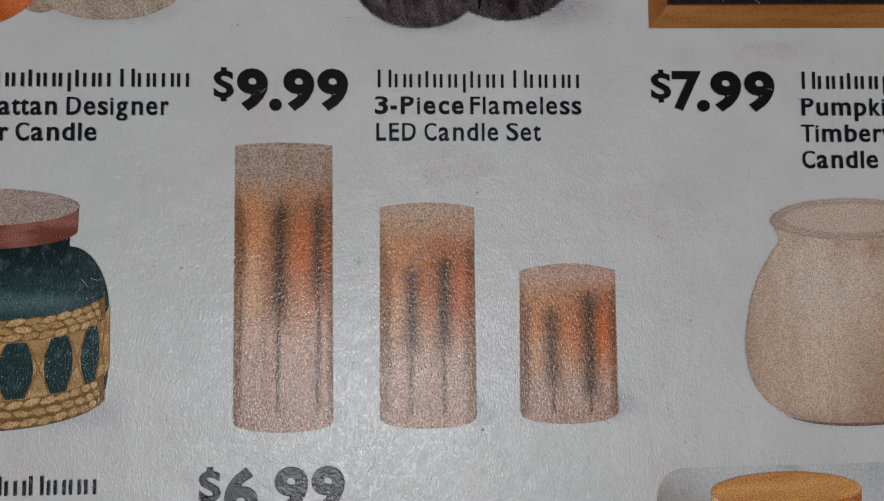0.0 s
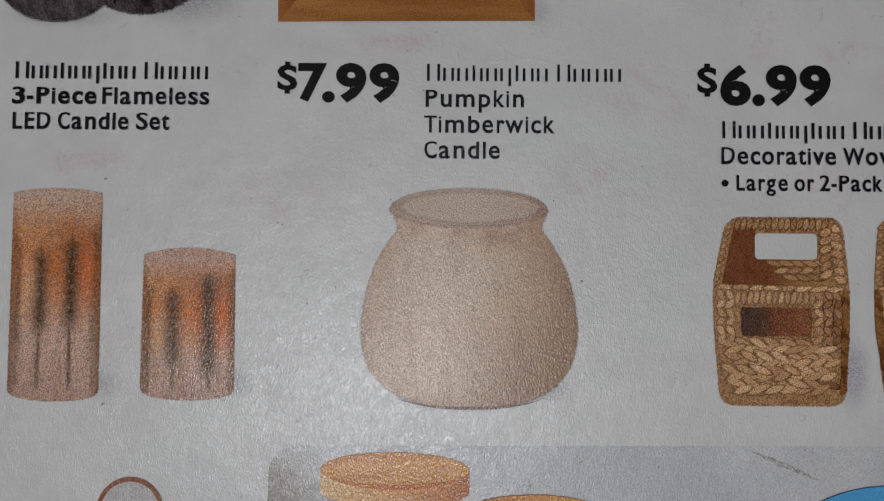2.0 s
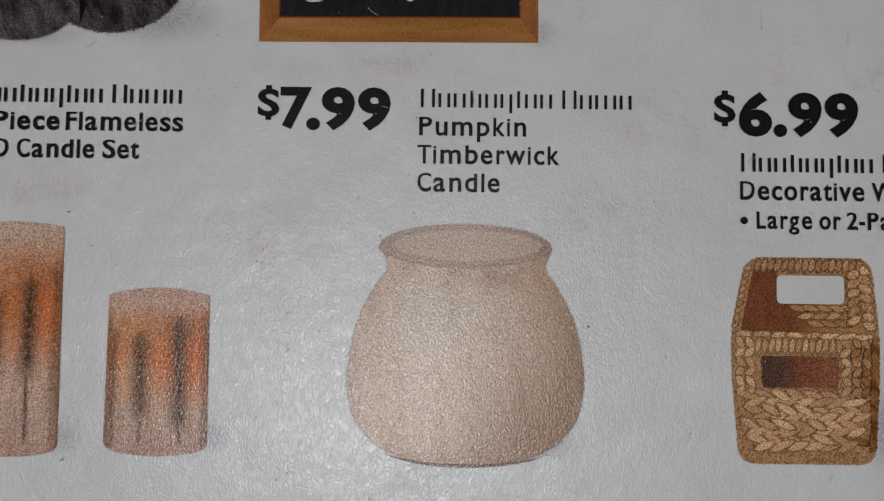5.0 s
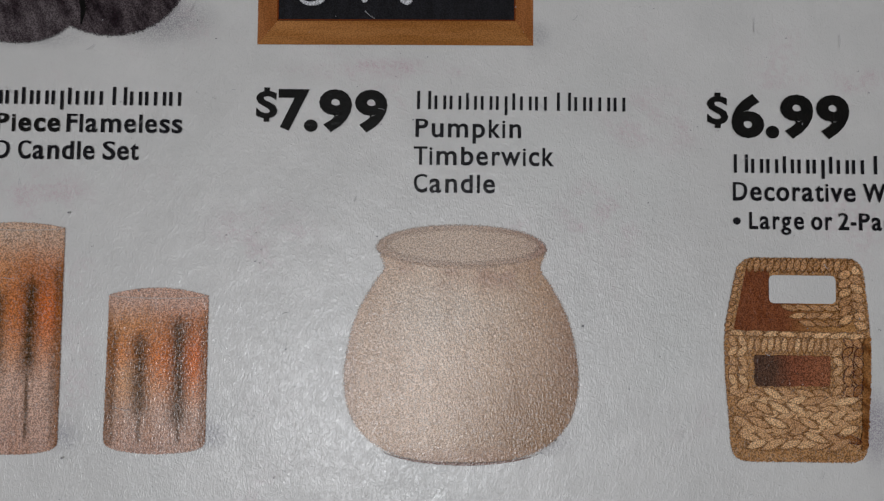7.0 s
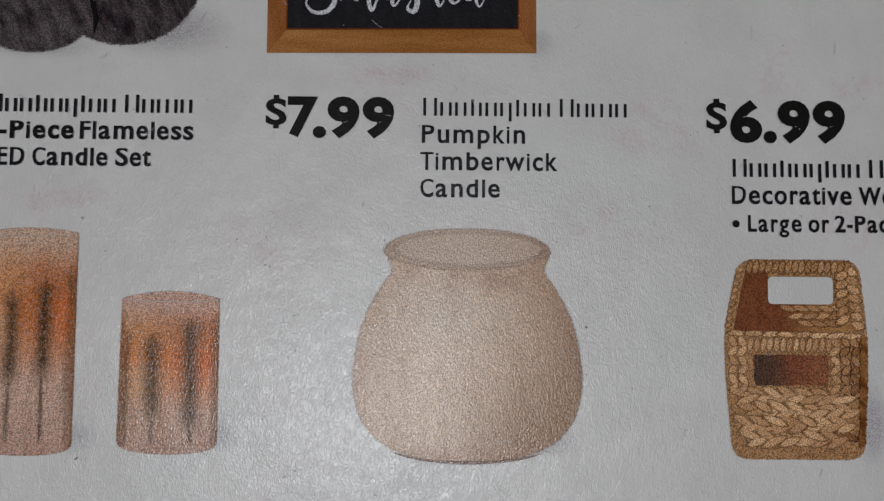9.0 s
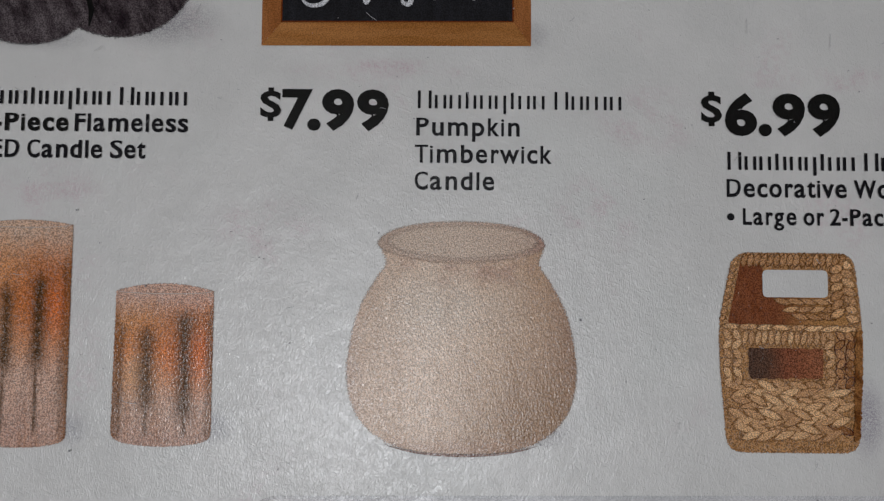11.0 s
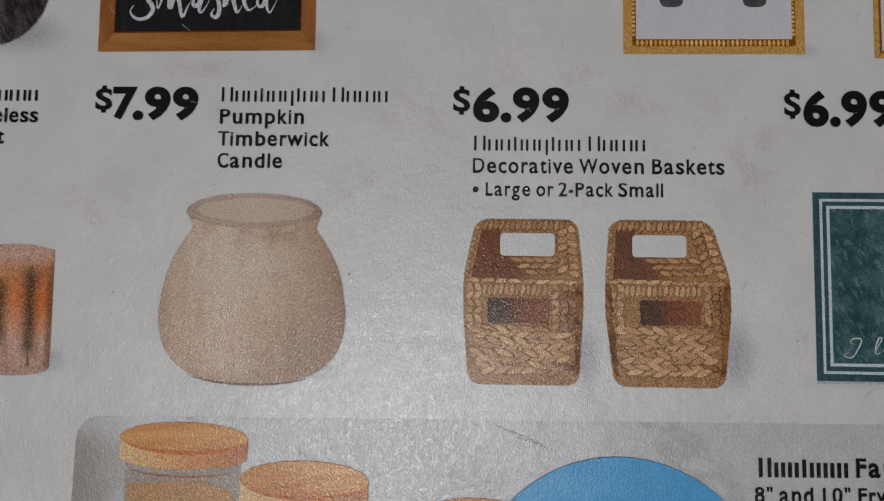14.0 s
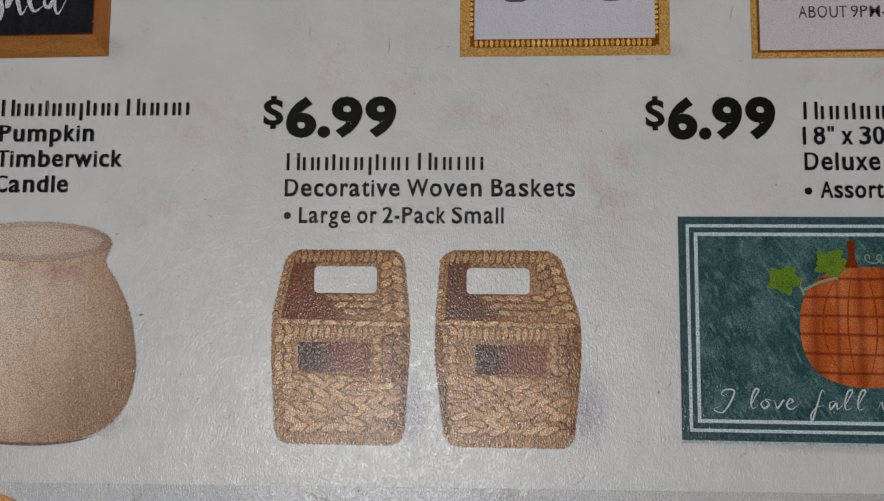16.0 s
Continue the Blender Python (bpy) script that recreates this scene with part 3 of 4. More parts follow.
lip = [(55.3 + 9.5 * math.copysign(abs(math.cos(radians(a))) ** 0.9, math.cos(radians(a))), -17.75 + (2.6 if a < 180 else 1.95) * math.sin(radians(a))) for a in range(0, 360, 5)]
part("jar_rim", feathered(lip, 4, 0.35, 0.3), printed("jar_rim_print", rim_colour, 0.26, edge=True, dots=0.16), jar)
part("jar_mouth", feathered(ellipse(55.5, -17.45, 8.5, 1.95), 5, 0.6, 0.5), printed("jar_mouth_print", lambda n: n.mix(0.35, rim_colour(n), ink(168, 153, 140)), 0.26, edge=True, dots=0.2), jar, "pale wax inside the rim")
neckline = [(55.42 + 9.0 * math.cos(radians(a)), -17.7 + 2.25 * math.sin(radians(a))) for a in range(195, 346, 5)]
part("jar_lip_line", ribbon(neckline, 0.2, True, layer=6), printed("jar_line_print", ink(150, 129, 115), 0.3, dots=0.1), jar)
footline = [(55.47 + 9.4 * math.cos(radians(a)), -39.4 + 2.05 * math.sin(radians(a))) for a in range(205, 336, 5)]
part("jar_foot_line", ribbon(footline, 0.3, True, layer=6), printed("jar_foot_print", ink(104, 80, 72), 0.3, dots=0.4), jar)


# -- straw and rope, laid strand by strand --
def strand_colour(tones):
    def colour(n):
        info = n.node("ShaderNodeObjectInfo")
        tone = n.ramp(info.outputs["Random"], [(0.0, tones[0]), (0.5, tones[1]), (1.0, tones[2])])
        tone = n.mix(n.mul(n.step(n.noise(1500.0, n.turned(20, 3, 1), 3.0), 0.45, 0.7), 0.45), tone, tones[0])
        if len(tones) > 3:
            a = n.node("ShaderNodeAttribute")
            a.attribute_name = "ridge"
            tone = n.mix(n.step(n.add(a.outputs["Fac"], n.mul(n.sub(n.noise(2600.0), 0.5), 0.7)), 0.05, 0.75), tones[3], tone)
        return tone
    return colour


straw = printed("straw_print", strand_colour((ink(147, 112, 82), ink(162, 127, 94), ink(176, 143, 109), ink(101, 72, 49))), 0.40, dots=0.12)
straw_shade = printed("straw_shade_print", strand_colour((ink(114, 78, 52), ink(132, 96, 65), ink(151, 113, 82), ink(62, 40, 27))), 0.40, dots=0.12)
straw_mid = printed("straw_mid_print", strand_colour((ink(132, 97, 67), ink(149, 112, 81), ink(164, 128, 93), ink(82, 56, 38))), 0.40, dots=0.12)
straw_base = printed("straw_base_print", lambda n: n.mix(n.noise(900.0, None, 3.0), ink(116, 82, 54), ink(147, 113, 80)), 0.4, edge=True, dots=0.15)
bare = printed("bare_stock")


def inner_print(edge, deep):
    def colour(n):
        x, y = n.xy()
        u = n.math("DIVIDE", n.sub(n.add(x, n.mul(n.sub(n.noise(500.0), 0.5), 2.0)), edge), 7.0, clamp=True)
        dark = n.mix(n.noise(1100.0, n.turned(0, 1, 2), 3.0), deep, ink(112, 72, 54))
        return n.mix(n.step(u, 0.15, 1.0), dark, ink(138, 102, 68))
    return printed("basket_inside_print", colour, 0.3)


def plate_print(x0, x1):
    def colour(n):
        u = n.math("DIVIDE", n.sub(n.add(n.xy()[0], n.mul(n.noise(600.0), 1.5)), x0), x1 - x0)
        return n.ramp(u, [(0.0, ink(70, 56, 50)), (0.35, ink(76, 58, 50)), (0.6, ink(104, 66, 52)), (1.0, ink(116, 76, 58))])
    return printed("basket_plate_print", colour, 0.4)


def strand(x, y, long, wide, turn, mat, parent, layer=4.0):
    """One straw, light along its ridge and darker towards its rim."""
    bm = bmesh.new()
    ridge = bm.verts.layers.float.new("ridge")
    z = (layer + rng.uniform(0, 0.8)) * LAYER
    rings = []
    for grow, value, lift in ((1.12, 0.0, 0.0), (0.55, 1.0, 0.01)):
        ring = []
        for px, py in lens(x + 0.03 * (1 - value), y + 0.05 * value, long * grow, wide * grow, turn):
            v = bm.verts.new((px * MM, py * MM, (z + lift) * MM))
            v[ridge] = value
            ring.append(v)
        rings.append(ring)
    low, top = rings
    bm.faces.new(top)
    for k in range(len(low)):
        bm.faces.new((top[k - 1], low[k - 1], low[k], top[k]))
    for f in bm.faces:
        f.normal_update()
        if f.normal.z < 0:
            f.normal_flip()
    return part("strand", bm, mat, parent)


rope_straw = printed("rope_straw_print", strand_colour((ink(144, 114, 80), ink(160, 130, 92), ink(174, 144, 106), ink(104, 78, 50))), 0.25)
rope_gap = printed("rope_gap_print", lambda n: n.mix(n.noise(1200.0, None, 3.0), ink(96, 70, 46), ink(122, 92, 62)), 0.25)


# -- dark jar with a copper lid and a rope net --
def glass_colour(n):
    x, y = n.xy()
    tone = n.ramp(n.step(y, -29.5, -20.0), [(0.0, ink(42, 56, 56)), (0.25, ink(72, 90, 92)), (0.45, ink(48, 62, 63)), (1.0, ink(34, 43, 45))])
    tone = n.mix(n.step(x, -36.0, -30.5), tone, ink(46, 58, 60))
    return n.mix(n.mul(n.step(n.noise(800.0, None, 3.0), 0.5, 0.75), 0.35), tone, ink(84, 102, 106))


def rope_colour(n):
    x, y = n.xy()
    tone = n.mix(n.step(n.noise(700.0, n.turned(10, 3, 1), 3.0), 0.3, 0.7), ink(132, 104, 70), ink(164, 134, 94))
    return n.mix(n.mul(n.step(n.noise(1300.0, n.turned(15, 4, 1), 3.0), 0.45, 0.7), 0.4), tone, ink(134, 106, 74))


JX, JA = -44.5, 14.65


def arc_y(x, level, b):
    return level - b * math.sqrt(max(0.0, 1 - ((x - JX) / JA) ** 2))


dark_glass, rope = printed("dark_glass_print", glass_colour, 0.25), printed("rope_print", rope_colour, 0.25)
xs = [JX - JA + 2 * JA * k / 60 for k in range(61)]
shoulder = [(JX + s * (10.1 + 4.45 * math.sin(math.pi / 2 * k / 12)), -20.2 - 7.4 * (1 - math.cos(math.pi / 2 * k / 12))) for s in (1,) for k in range(13)]
body = [(JX + 10.1, -19.2)] + shoulder + [(JX + JA, -33.0), (JX + JA - 0.35, -36.0), (JX + JA - 1.6, -38.0)]
body += [(x, arc_y(x, -36.3, 4.35)) for x in reversed(xs) if abs(x - JX) < JA - 1.7]
body += [(2 * JX - x, y) for x, y in reversed([(JX + 10.1, -19.2)] + shoulder + [(JX + JA, -33.0), (JX + JA - 0.35, -36.0), (JX + JA - 1.6, -38.0)])]
soft_shadow("jar_shadow", -33.0, -38.5, 7.0, 3.2, 0.4, ink(120, 118, 124), flyer)
net_jar = part("jar_picture", flat([body], 3), dark_glass, flyer, "printed dark teal glass jar with copper lid and rope net")
for level_top, level_bottom, b in ((-24.8, -27.3, 3.7), (-33.2, -36.35, 4.2)):
    inner = [x for x in xs if abs(x - JX) < JA - (0.15 if level_top > -30 else 0.25)]
    part("rope_band", flat([[(x, arc_y(x, level_top, b)) for x in inner] + [(x, arc_y(x, level_bottom, b)) for x in reversed(inner)]], 5), rope_gap, net_jar, "braided tan rope")
    for k in range(3):
        level = level_top + (level_bottom - level_top) * (k + 0.5) / 3
        turn = -58.0 + 3.5 * k
        while turn < 76:
            a = radians(turn)
            x = JX + (JA - 0.7) * math.sin(a)
            slope = math.degrees(math.atan2(b * math.tan(a) * math.cos(a), JA * math.cos(a) + 0.01))
            strand(x, arc_y(x, level, b) + rng.uniform(-0.08, 0.08), max(0.7, 2.7 * math.cos(a)), 0.86, slope * 0.9 + (9, -8, 10)[k] + rng.uniform(-5, 5), rope_straw, net_jar, 6)
            turn += 8.5
middle = [(x, arc_y(x, -26.8, 3.8)) for x in xs] + [(x, arc_y(x, -33.6, 4.1)) for x in reversed(xs)]
part("rope_net", flat([middle], 4), rope, net_jar)
for k in range(-3, 3):
    mid = 18.0 + 21.0 * k
    cell = []
    for du, dv in ((-0.55, 1), (0.55, 1), (0.9, 0.5), (1, 0), (0.9, -0.5), (0.55, -1), (-0.55, -1), (-0.9, -0.5), (-1, 0), (-0.9, 0.5)):
        a = radians(mid + 8.0 * du)
        cell.append((JX + JA * math.sin(a), -30.35 - 3.85 * math.cos(a) + 3.1 * dv))
    part("net_opening", flat([rounded(cell, 0.25, 3)], 5), dark_glass, net_jar, "dark glass between the ropes")
    for side in (-1, 1):
        line = [(JX + JA * math.sin(radians(mid + 10.5 + side * 5.5 * (1 - 2 * u / 8))), -27.4 - 5.9 * u / 8 - 3.85 * math.cos(radians(mid + 10.5))) for u in range(9)]
        part("rope_crossing", ribbon(line, 0.16, layer=5.5), printed("rope_line_print", ink(128, 94, 58), 0.2), net_jar)
part("jar_lid", flat([[(JX - 11.05, -15.6), (JX - 10.9, -18.6)] + [(JX + 10.95 * math.cos(radians(a)), -18.4 + 2.1 * math.sin(radians(a))) for a in range(180, 361, 5)] + [(JX + 11.05, -15.6)]], 5),
     printed("copper_print", lambda n: n.mix(n.step(n.noise(500.0, n.turned(0, 3, 1), 3.0), 0.35, 0.7), ink(98, 60, 52), ink(130, 88, 78)), 0.25), net_jar, "copper lid rim")
part("lid_top", flat([ellipse(JX, -15.75, 11.1, 2.1)], 6), printed("lid_top_print", lambda n: n.mix(n.noise(700.0, None, 3.0), ink(130, 116, 110), ink(148, 134, 127)), 0.3), net_jar)


# -- two woven baskets --
side_print = printed("basket_side_print", lambda n: n.mix(n.step(n.noise(900.0, n.turned(40, 1, 2.5), 3.0), 0.3, 0.68), ink(84, 54, 35), ink(124, 88, 58)), 0.3)


def basket_picture(top, rim, foot, hole, plate, shade_to, side, dark, label):
    """A square open basket. top, rim, foot: the left and right ends of the far rim, the near rim and the foot."""
    (tl, tr), (rl, rr), (fl, fr) = top, rim, foot
    yt, yr, yf = -18.35, -26.6, -40.8
    shape = rounded([(tl, yt), (tr, yt), (rr + 0.1, yr + 0.3), (rr + 0.1, yr - 4), (fr, yf), (fl, yf), (rl, yr - 4), (rl, yr + 0.3)], 1.9)
    b = part("basket_picture", feathered(shape, 2, 0.15, 0.15), straw_base, flyer, label)
    inside = rounded([(tl + 0.9, yt - 0.9), (shade_to, yt - 0.9), (shade_to, -23.4), (rr - 2.2, -23.4), (rr - 1.4, yr + 0.1), (rl + 1.0, yr + 0.1)], 0.5)
    part("inner_side", flat([inside], 3), inner_print(shade_to, dark), b, "shaded dark brown inside")

    def edge(p, q, wide, pitch, lean, mat, thick=1.0, layer=5.0):
        d = Vector(q) - Vector(p)
        n = max(2, int(d.length / pitch))
        ang = math.degrees(math.atan2(d.y, d.x))
        for k in range(n):
            u = (k + 0.5) / n
            strand(p[0] + d.x * u, p[1] + d.y * u, wide * rng.uniform(0.92, 1.12), pitch * thick, ang + lean + rng.uniform(-10, 10), mat, b, layer)

    # far rim, the two sides' rims and the near rim
    edge((tl + 0.9, yt - 0.85), (tr - 1.0, yt - 0.85), 1.6, 0.74, 72, straw_mid)
    edge((tr - 2.1, yt - 1.3), (rr - 2.7, yr + 0.9), 1.9, 1.0, 118, straw_mid)
    edge((tr - 1.0, yt - 0.8), (rr - 0.95, yr + 0.3), 1.7, 1.0, 58, straw)
    edge((tl + 0.2, yt - 0.8), (rl + 0.3, yr + 0.4), 0.55, 0.8, 30, straw_mid)
    edge((rl + 0.5, yr - 0.1), (rr - 0.8, yr - 0.4), 2.4, 1.7, 3, straw, 0.40, 6.0)
    # far wall under the hole
    for k, y in enumerate((-23.9, -24.75, -25.6)):
        x = shade_to + 2.2 + 1.0 * k
        while x < rr - 2.9:
            strand(x, y, 2.2, 0.66, (-12, 10)[k % 2] + rng.uniform(-4, 4), straw_mid, b, 4)
            x += 1.45
    # front: upright stitches over the plate, columns beside it, plaits below
    hx0, hy1, hx1, hy0 = plate
    x = rl + 2.9
    while x < hx1 + 0.2:
        strand(x, -28.0, 1.9, 0.66, 84 + rng.uniform(-8, 8), straw, b)
        x += 0.74
    for cx, mat in ((rl + 0.9, straw), (rl + 2.0, straw), (hx1 + 0.75, straw), (hx1 + 1.9, straw_shade), (hx1 + 3.0, straw_shade), (hx1 + 4.0, straw_shade)):
        if rl < cx < rr - 0.6:
            for k in range(6):
                strand(cx + rng.uniform(-0.1, 0.1), -27.7 - 1.05 * k, 1.6, 0.85, (50 if k % 2 else -55) + rng.uniform(-10, 10), mat, b)
    part("front_plate", flat([ragged(rounded([(hx0, hy1), (hx1, hy1 - 0.1), (hx1 - 0.15, hy0), (hx0 + 0.1, hy0 - 0.1)], 0.4), 0.08, rng)], 6), plate_print(hx0, hx1), b, "dark brown label opening")
    y, k = -33.75, 0
    while y > yf + 0.9:
        u = (y + 33) / (yf + 33)
        x0, x1 = rl + 0.2 + (fl - rl) * u, rr - 0.1 + (fr - rr) * u
        x = x0 + 1.35 + 0.6 * (k % 2) + rng.uniform(0.0, 0.2)
        while x < x1 - 1.4:
            mat = straw_shade if x > x1 - 2.4 else straw
            strand(x, y + 0.38, 2.9 * rng.uniform(0.85, 1.15), 0.92, -22 + rng.uniform(-11, 11), mat, b, 4 + 0.2 * (k % 3))
            if x + 2.3 > x1:
                break
            strand(x + 0.85, y - 0.38, 2.9 * rng.uniform(0.85, 1.15), 0.92, 18 + rng.uniform(-11, 11), mat, b, 4 + 0.2 * (k % 3))
            x += 1.8
        y -= 1.58
        k += 1
    # printed shade down the right edge, and the darker left wall where one shows
    for sx, wide in ((rr, 0.8), (rl, side)):
        if wide:
            inn = sx - wide if sx == rr else sx + wide
            foot_x = fr if sx == rr else fl
            strip = ragged(rounded([(sx, yr - 0.3), (inn, yr - 0.9), (inn + (foot_x - sx) * 0.8, yf + 1.2), (foot_x, yf + 1.6), (sx, yr - 5.0)], 0.4), 0.12, rng)
            part("side_wall", flat([strip], 7), side_print, b, "shaded side of the basket")
    part("handle_hole", flat([rounded(rect(hole[0], hole[3], hole[2], hole[1]), 0.6)], 8), bare, b, "grey stock seen through the handle hole")
    return b


soft_shadow("basket_shadow", 101.2, -37.0, 2.6, 6.0, 0.55, ink(112, 106, 116), flyer)
soft_shadow("basket_shadow", 121.0, -36.5, 3.6, 6.5, 0.55, ink(112, 106, 116), flyer)
basket_picture((86.2, 100.0), (84.55, 100.7), (85.3, 100.2), (89.5, -20.3, 96.9, -23.4), (87.8, -29.1, 96.3, -32.5), 89.6, 0.0, ink(88, 52, 38), "printed square basket of tan plaited straw")
basket_picture((104.4, 117.9), (103.75, 120.4), (104.9, 119.6), (107.35, -20.4, 114.6, -23.4), (108.35, -29.2, 116.6, -32.5), 107.7, 0.8, ink(68, 58, 52), "printed square basket of tan plaited straw, its side turned")
part("hair_mark", ribbon([(93.8, -20.9), (94.05, -21.15), (94.1, -21.5)], 0.22, layer=7), black, flyer)

# -- the door mat with a pumpkin --
def teal(n):
    a = n.step(n.noise(260.0, None, 4.0, 0.6), 0.35, 0.7)
    tone = n.mix(a, ink(46, 66, 68), ink(68, 90, 91))
    return n.mix(n.mul(n.step(n.noise(1900.0, n.turned(30, 1, 3), 2.0), 0.52, 0.7), 0.4), tone, ink(98, 120, 118))


mat_teal = printed("mat_teal_print", teal, 0.28)
mat_edge = printed("mat_border_print", lambda n: n.mix(n.noise(900.0), ink(46, 62, 66), ink(62, 80, 84)), 0.25)
mat_line = printed("mat_line_print", ink(158, 168, 174), 0.25)
MX0, MX1, MY0, MY1 = 131.6, 173.8, -39.55, -14.3
soft_shadow("mat_shadow", 152.7, -39.9, 26.0, 1.1, 0.5, ink(120, 118, 122), flyer)
mat = part("doormat_picture", flat([rect(MX0, MY0, MX1, MY1)], 2), mat_edge, flyer, "printed dark teal doormat with white border lines and an orange pumpkin")
part("mat_field", flat([rect(MX0 + 1.9, MY0 + 2.1, MX1 - 1.9, MY1 - 2.0)], 3), mat_teal, mat)
for inset, thick in ((0.85, 0.36), (1.75, 0.40)):
    x0, x1, y0, y1 = MX0 + inset, MX1 - inset, MY0 + inset * 1.12, MY1 - inset * 1.05
    for side in (rect(x0, y0, x0 + thick, y1), rect(x1 - thick, y0, x1, y1), rect(x0 + thick, y0, x1 - thick, y0 + thick), rect(x0 + thick, y1 - thick, x1 - thick, y1)):
        part("border_line", flat([side], 4), mat_line, mat, "pale border line")
part("mat_lower_edge", flat([rect(MX0, MY0 - 0.35, MX1, MY0 - 0.02)], 2), printed("mat_hem_print", ink(140, 148, 152), 0.2), mat)


def pumpkin_colour(n):
    x, y = n.xy()
    tone = n.mix(n.step(n.noise(330.0, n.turned(0, 1, 2), 3.0), 0.35, 0.68), ink(144, 74, 42), ink(164, 94, 60))
    for pitch, off, wide in ((5.0, 0.9, 0.10), (5.0, 3.4, 0.05)):
        f = n.math("FRACT", n.math("DIVIDE", n.add(x, off), pitch))
        tone = n.mix(n.mul(n.bell(f, 0.5, wide), 0.55), tone, ink(98, 48, 28))
    wave = n.mul(n.sub(n.noise(140.0), 0.5), 0.5)
    f = n.math("FRACT", n.math("DIVIDE", n.add(n.add(y, 100.0), wave), 2.1))
    tone = n.mix(n.mul(n.bell(f, 0.45, 0.085), 0.75), tone, ink(92, 38, 22))
    return n.mix(n.mul(n.bell(f, 0.75, 0.03), 0.3), tone, ink(120, 60, 34))


PX, PY = 152.6, -26.75
pumpkin_shape = ellipse(PX, PY, 7.7, 6.75, power=2.5, steps=72)
part("pumpkin", flat([ragged(pumpkin_shape, 0.05, rng)], 4), printed("pumpkin_print", pumpkin_colour, 0.2), mat, "orange plaid pumpkin")
rib = printed("pumpkin_rib_print", ink(118, 58, 34), 0.2)
for k in (-0.72, -0.34, 0.1, 0.5, 0.82):
    line = [(PX - 1.2 + (k * 7.2 + 1.2) * math.sin(math.pi * min(1, 0.06 + u / 22)) ** 0.6, PY + 6.6 - 13.0 * u / 20) for u in range(21)]
    part("pumpkin_rib", ribbon(line, 0.16, True, layer=5), rib, mat)
part("pumpkin_stem", flat([rounded([(150.35, -17.0), (151.25, -17.1), (151.2, -19.0), (151.6, -20.1), (149.9, -20.1), (150.5, -19.0)], 0.3)], 5), printed("stem_print", ink(96, 50, 36), 0.3), mat, "reddish brown stem")
leaf_green = printed("leaf_print", lambda n: n.mix(n.noise(700.0, None, 3.0), ink(64, 86, 36), ink(100, 122, 52)), 0.25)
for lx, ly, r in ((143.3, -21.5, 2.0), (148.6, -19.6, 2.0)):
    pts = []
    for k in range(40):
        a = 2 * math.pi * k / 40
        q = r * (0.78 + 0.13 * math.cos(5 * a + 0.6) + 0.07 * math.cos(9 * a + lx) + 0.05 * math.cos(14 * a))
        pts.append((lx + q * math.cos(a) * 1.15, ly + q * math.sin(a) * 0.95))
    part("leaf", flat([pts], 5), leaf_green, mat, "green lobed leaf")
vine = printed("vine_print", ink(84, 110, 70), 0.2, cover=0.75)
part("vine", ribbon([(145.2 + 0.5 * k, -22.8 + 1.5 * math.sin(k / 8 * 1.5)) for k in range(9)], 0.28, layer=5), vine, mat)
part("vine", ribbon([(145.2 - 0.2 * math.sin(k), -21.5 - 0.35 * k) for k in range(6)], 0.25, layer=5), vine, mat)
part("vine", ribbon([(152.2 + 0.13 * k + 0.55 * math.cos(k * 0.62), -19.1 + 0.5 * math.sin(k * 0.62)) for k in range(40)], 0.14, layer=5), vine, mat, "pale curling tendril")
mat_script = printed("mat_script_print", ink(146, 160, 162), 0.3, cover=0.5)


def shifted(pts, dx):
    return [(x + dx, y) for x, y in pts]


LOOP_L = [(139.0, -35.9), (139.6, -34.8), (140.1, -33.9), (139.7, -33.8), (139.25, -35.0), (139.35, -35.9), (140.0, -35.6)]
ROUND_O = [(140.8, -34.9), (140.3, -35.4), (140.7, -35.9), (141.2, -35.4), (140.8, -34.9), (141.7, -35.0)]
script([[[(136.6, -34.7), (136.0, -34.4), (136.4, -33.9), (137.4, -34.0), (137.0, -35.2), (136.1, -36.4), (135.1, -36.1), (135.9, -35.7)]],
        [LOOP_L], [ROUND_O], [[(141.8, -34.95), (142.1, -35.85), (142.7, -35.0), (142.9, -35.1)]],
        [[(143.1, -35.45), (143.8, -35.1), (143.5, -34.8), (143.1, -35.5), (143.6, -35.95), (144.5, -35.3)]],
        [[(147.3, -34.2), (147.0, -33.8), (146.5, -35.2), (145.9, -37.0), (145.7, -36.6), (146.3, -35.7), (147.2, -35.5)]],
        [[(148.5, -34.95), (147.8, -35.2), (147.9, -35.85), (148.5, -35.2), (148.6, -35.85), (149.2, -35.4)]],
        [shifted(LOOP_L, 10.2)], [shifted(LOOP_L, 11.6)],
        [[(153.0, -35.8), (153.4, -35.0), (153.6, -35.8), (154.1, -35.0), (154.3, -35.8), (154.9, -35.0), (155.1, -35.8), (155.6, -35.4)]],
        [shifted(ROUND_O, 15.4)], [[(157.2, -35.5), (157.8, -34.9), (158.0, -35.6), (157.4, -35.9), (158.5, -35.5)]],
        [[(159.5, -33.9), (159.0, -35.6), (159.6, -35.8)], [(158.7, -34.6), (160.0, -34.5)]]], 0.21, 6, mat_script, mat, "pale slanted script")

# -- chalkboard sign --
def timber(n):
    t = n.noise(420.0, n.turned(0, 9, 1), 4.0, 0.6)
    return n.mix(n.step(t, 0.3, 0.7), ink(118, 80, 49), ink(140, 98, 63))


def timber_up(n):
    t = n.noise(420.0, n.turned(0, 1, 9), 4.0, 0.6)
    return n.mix(n.step(t, 0.3, 0.7), ink(112, 72, 47), ink(134, 90, 60))


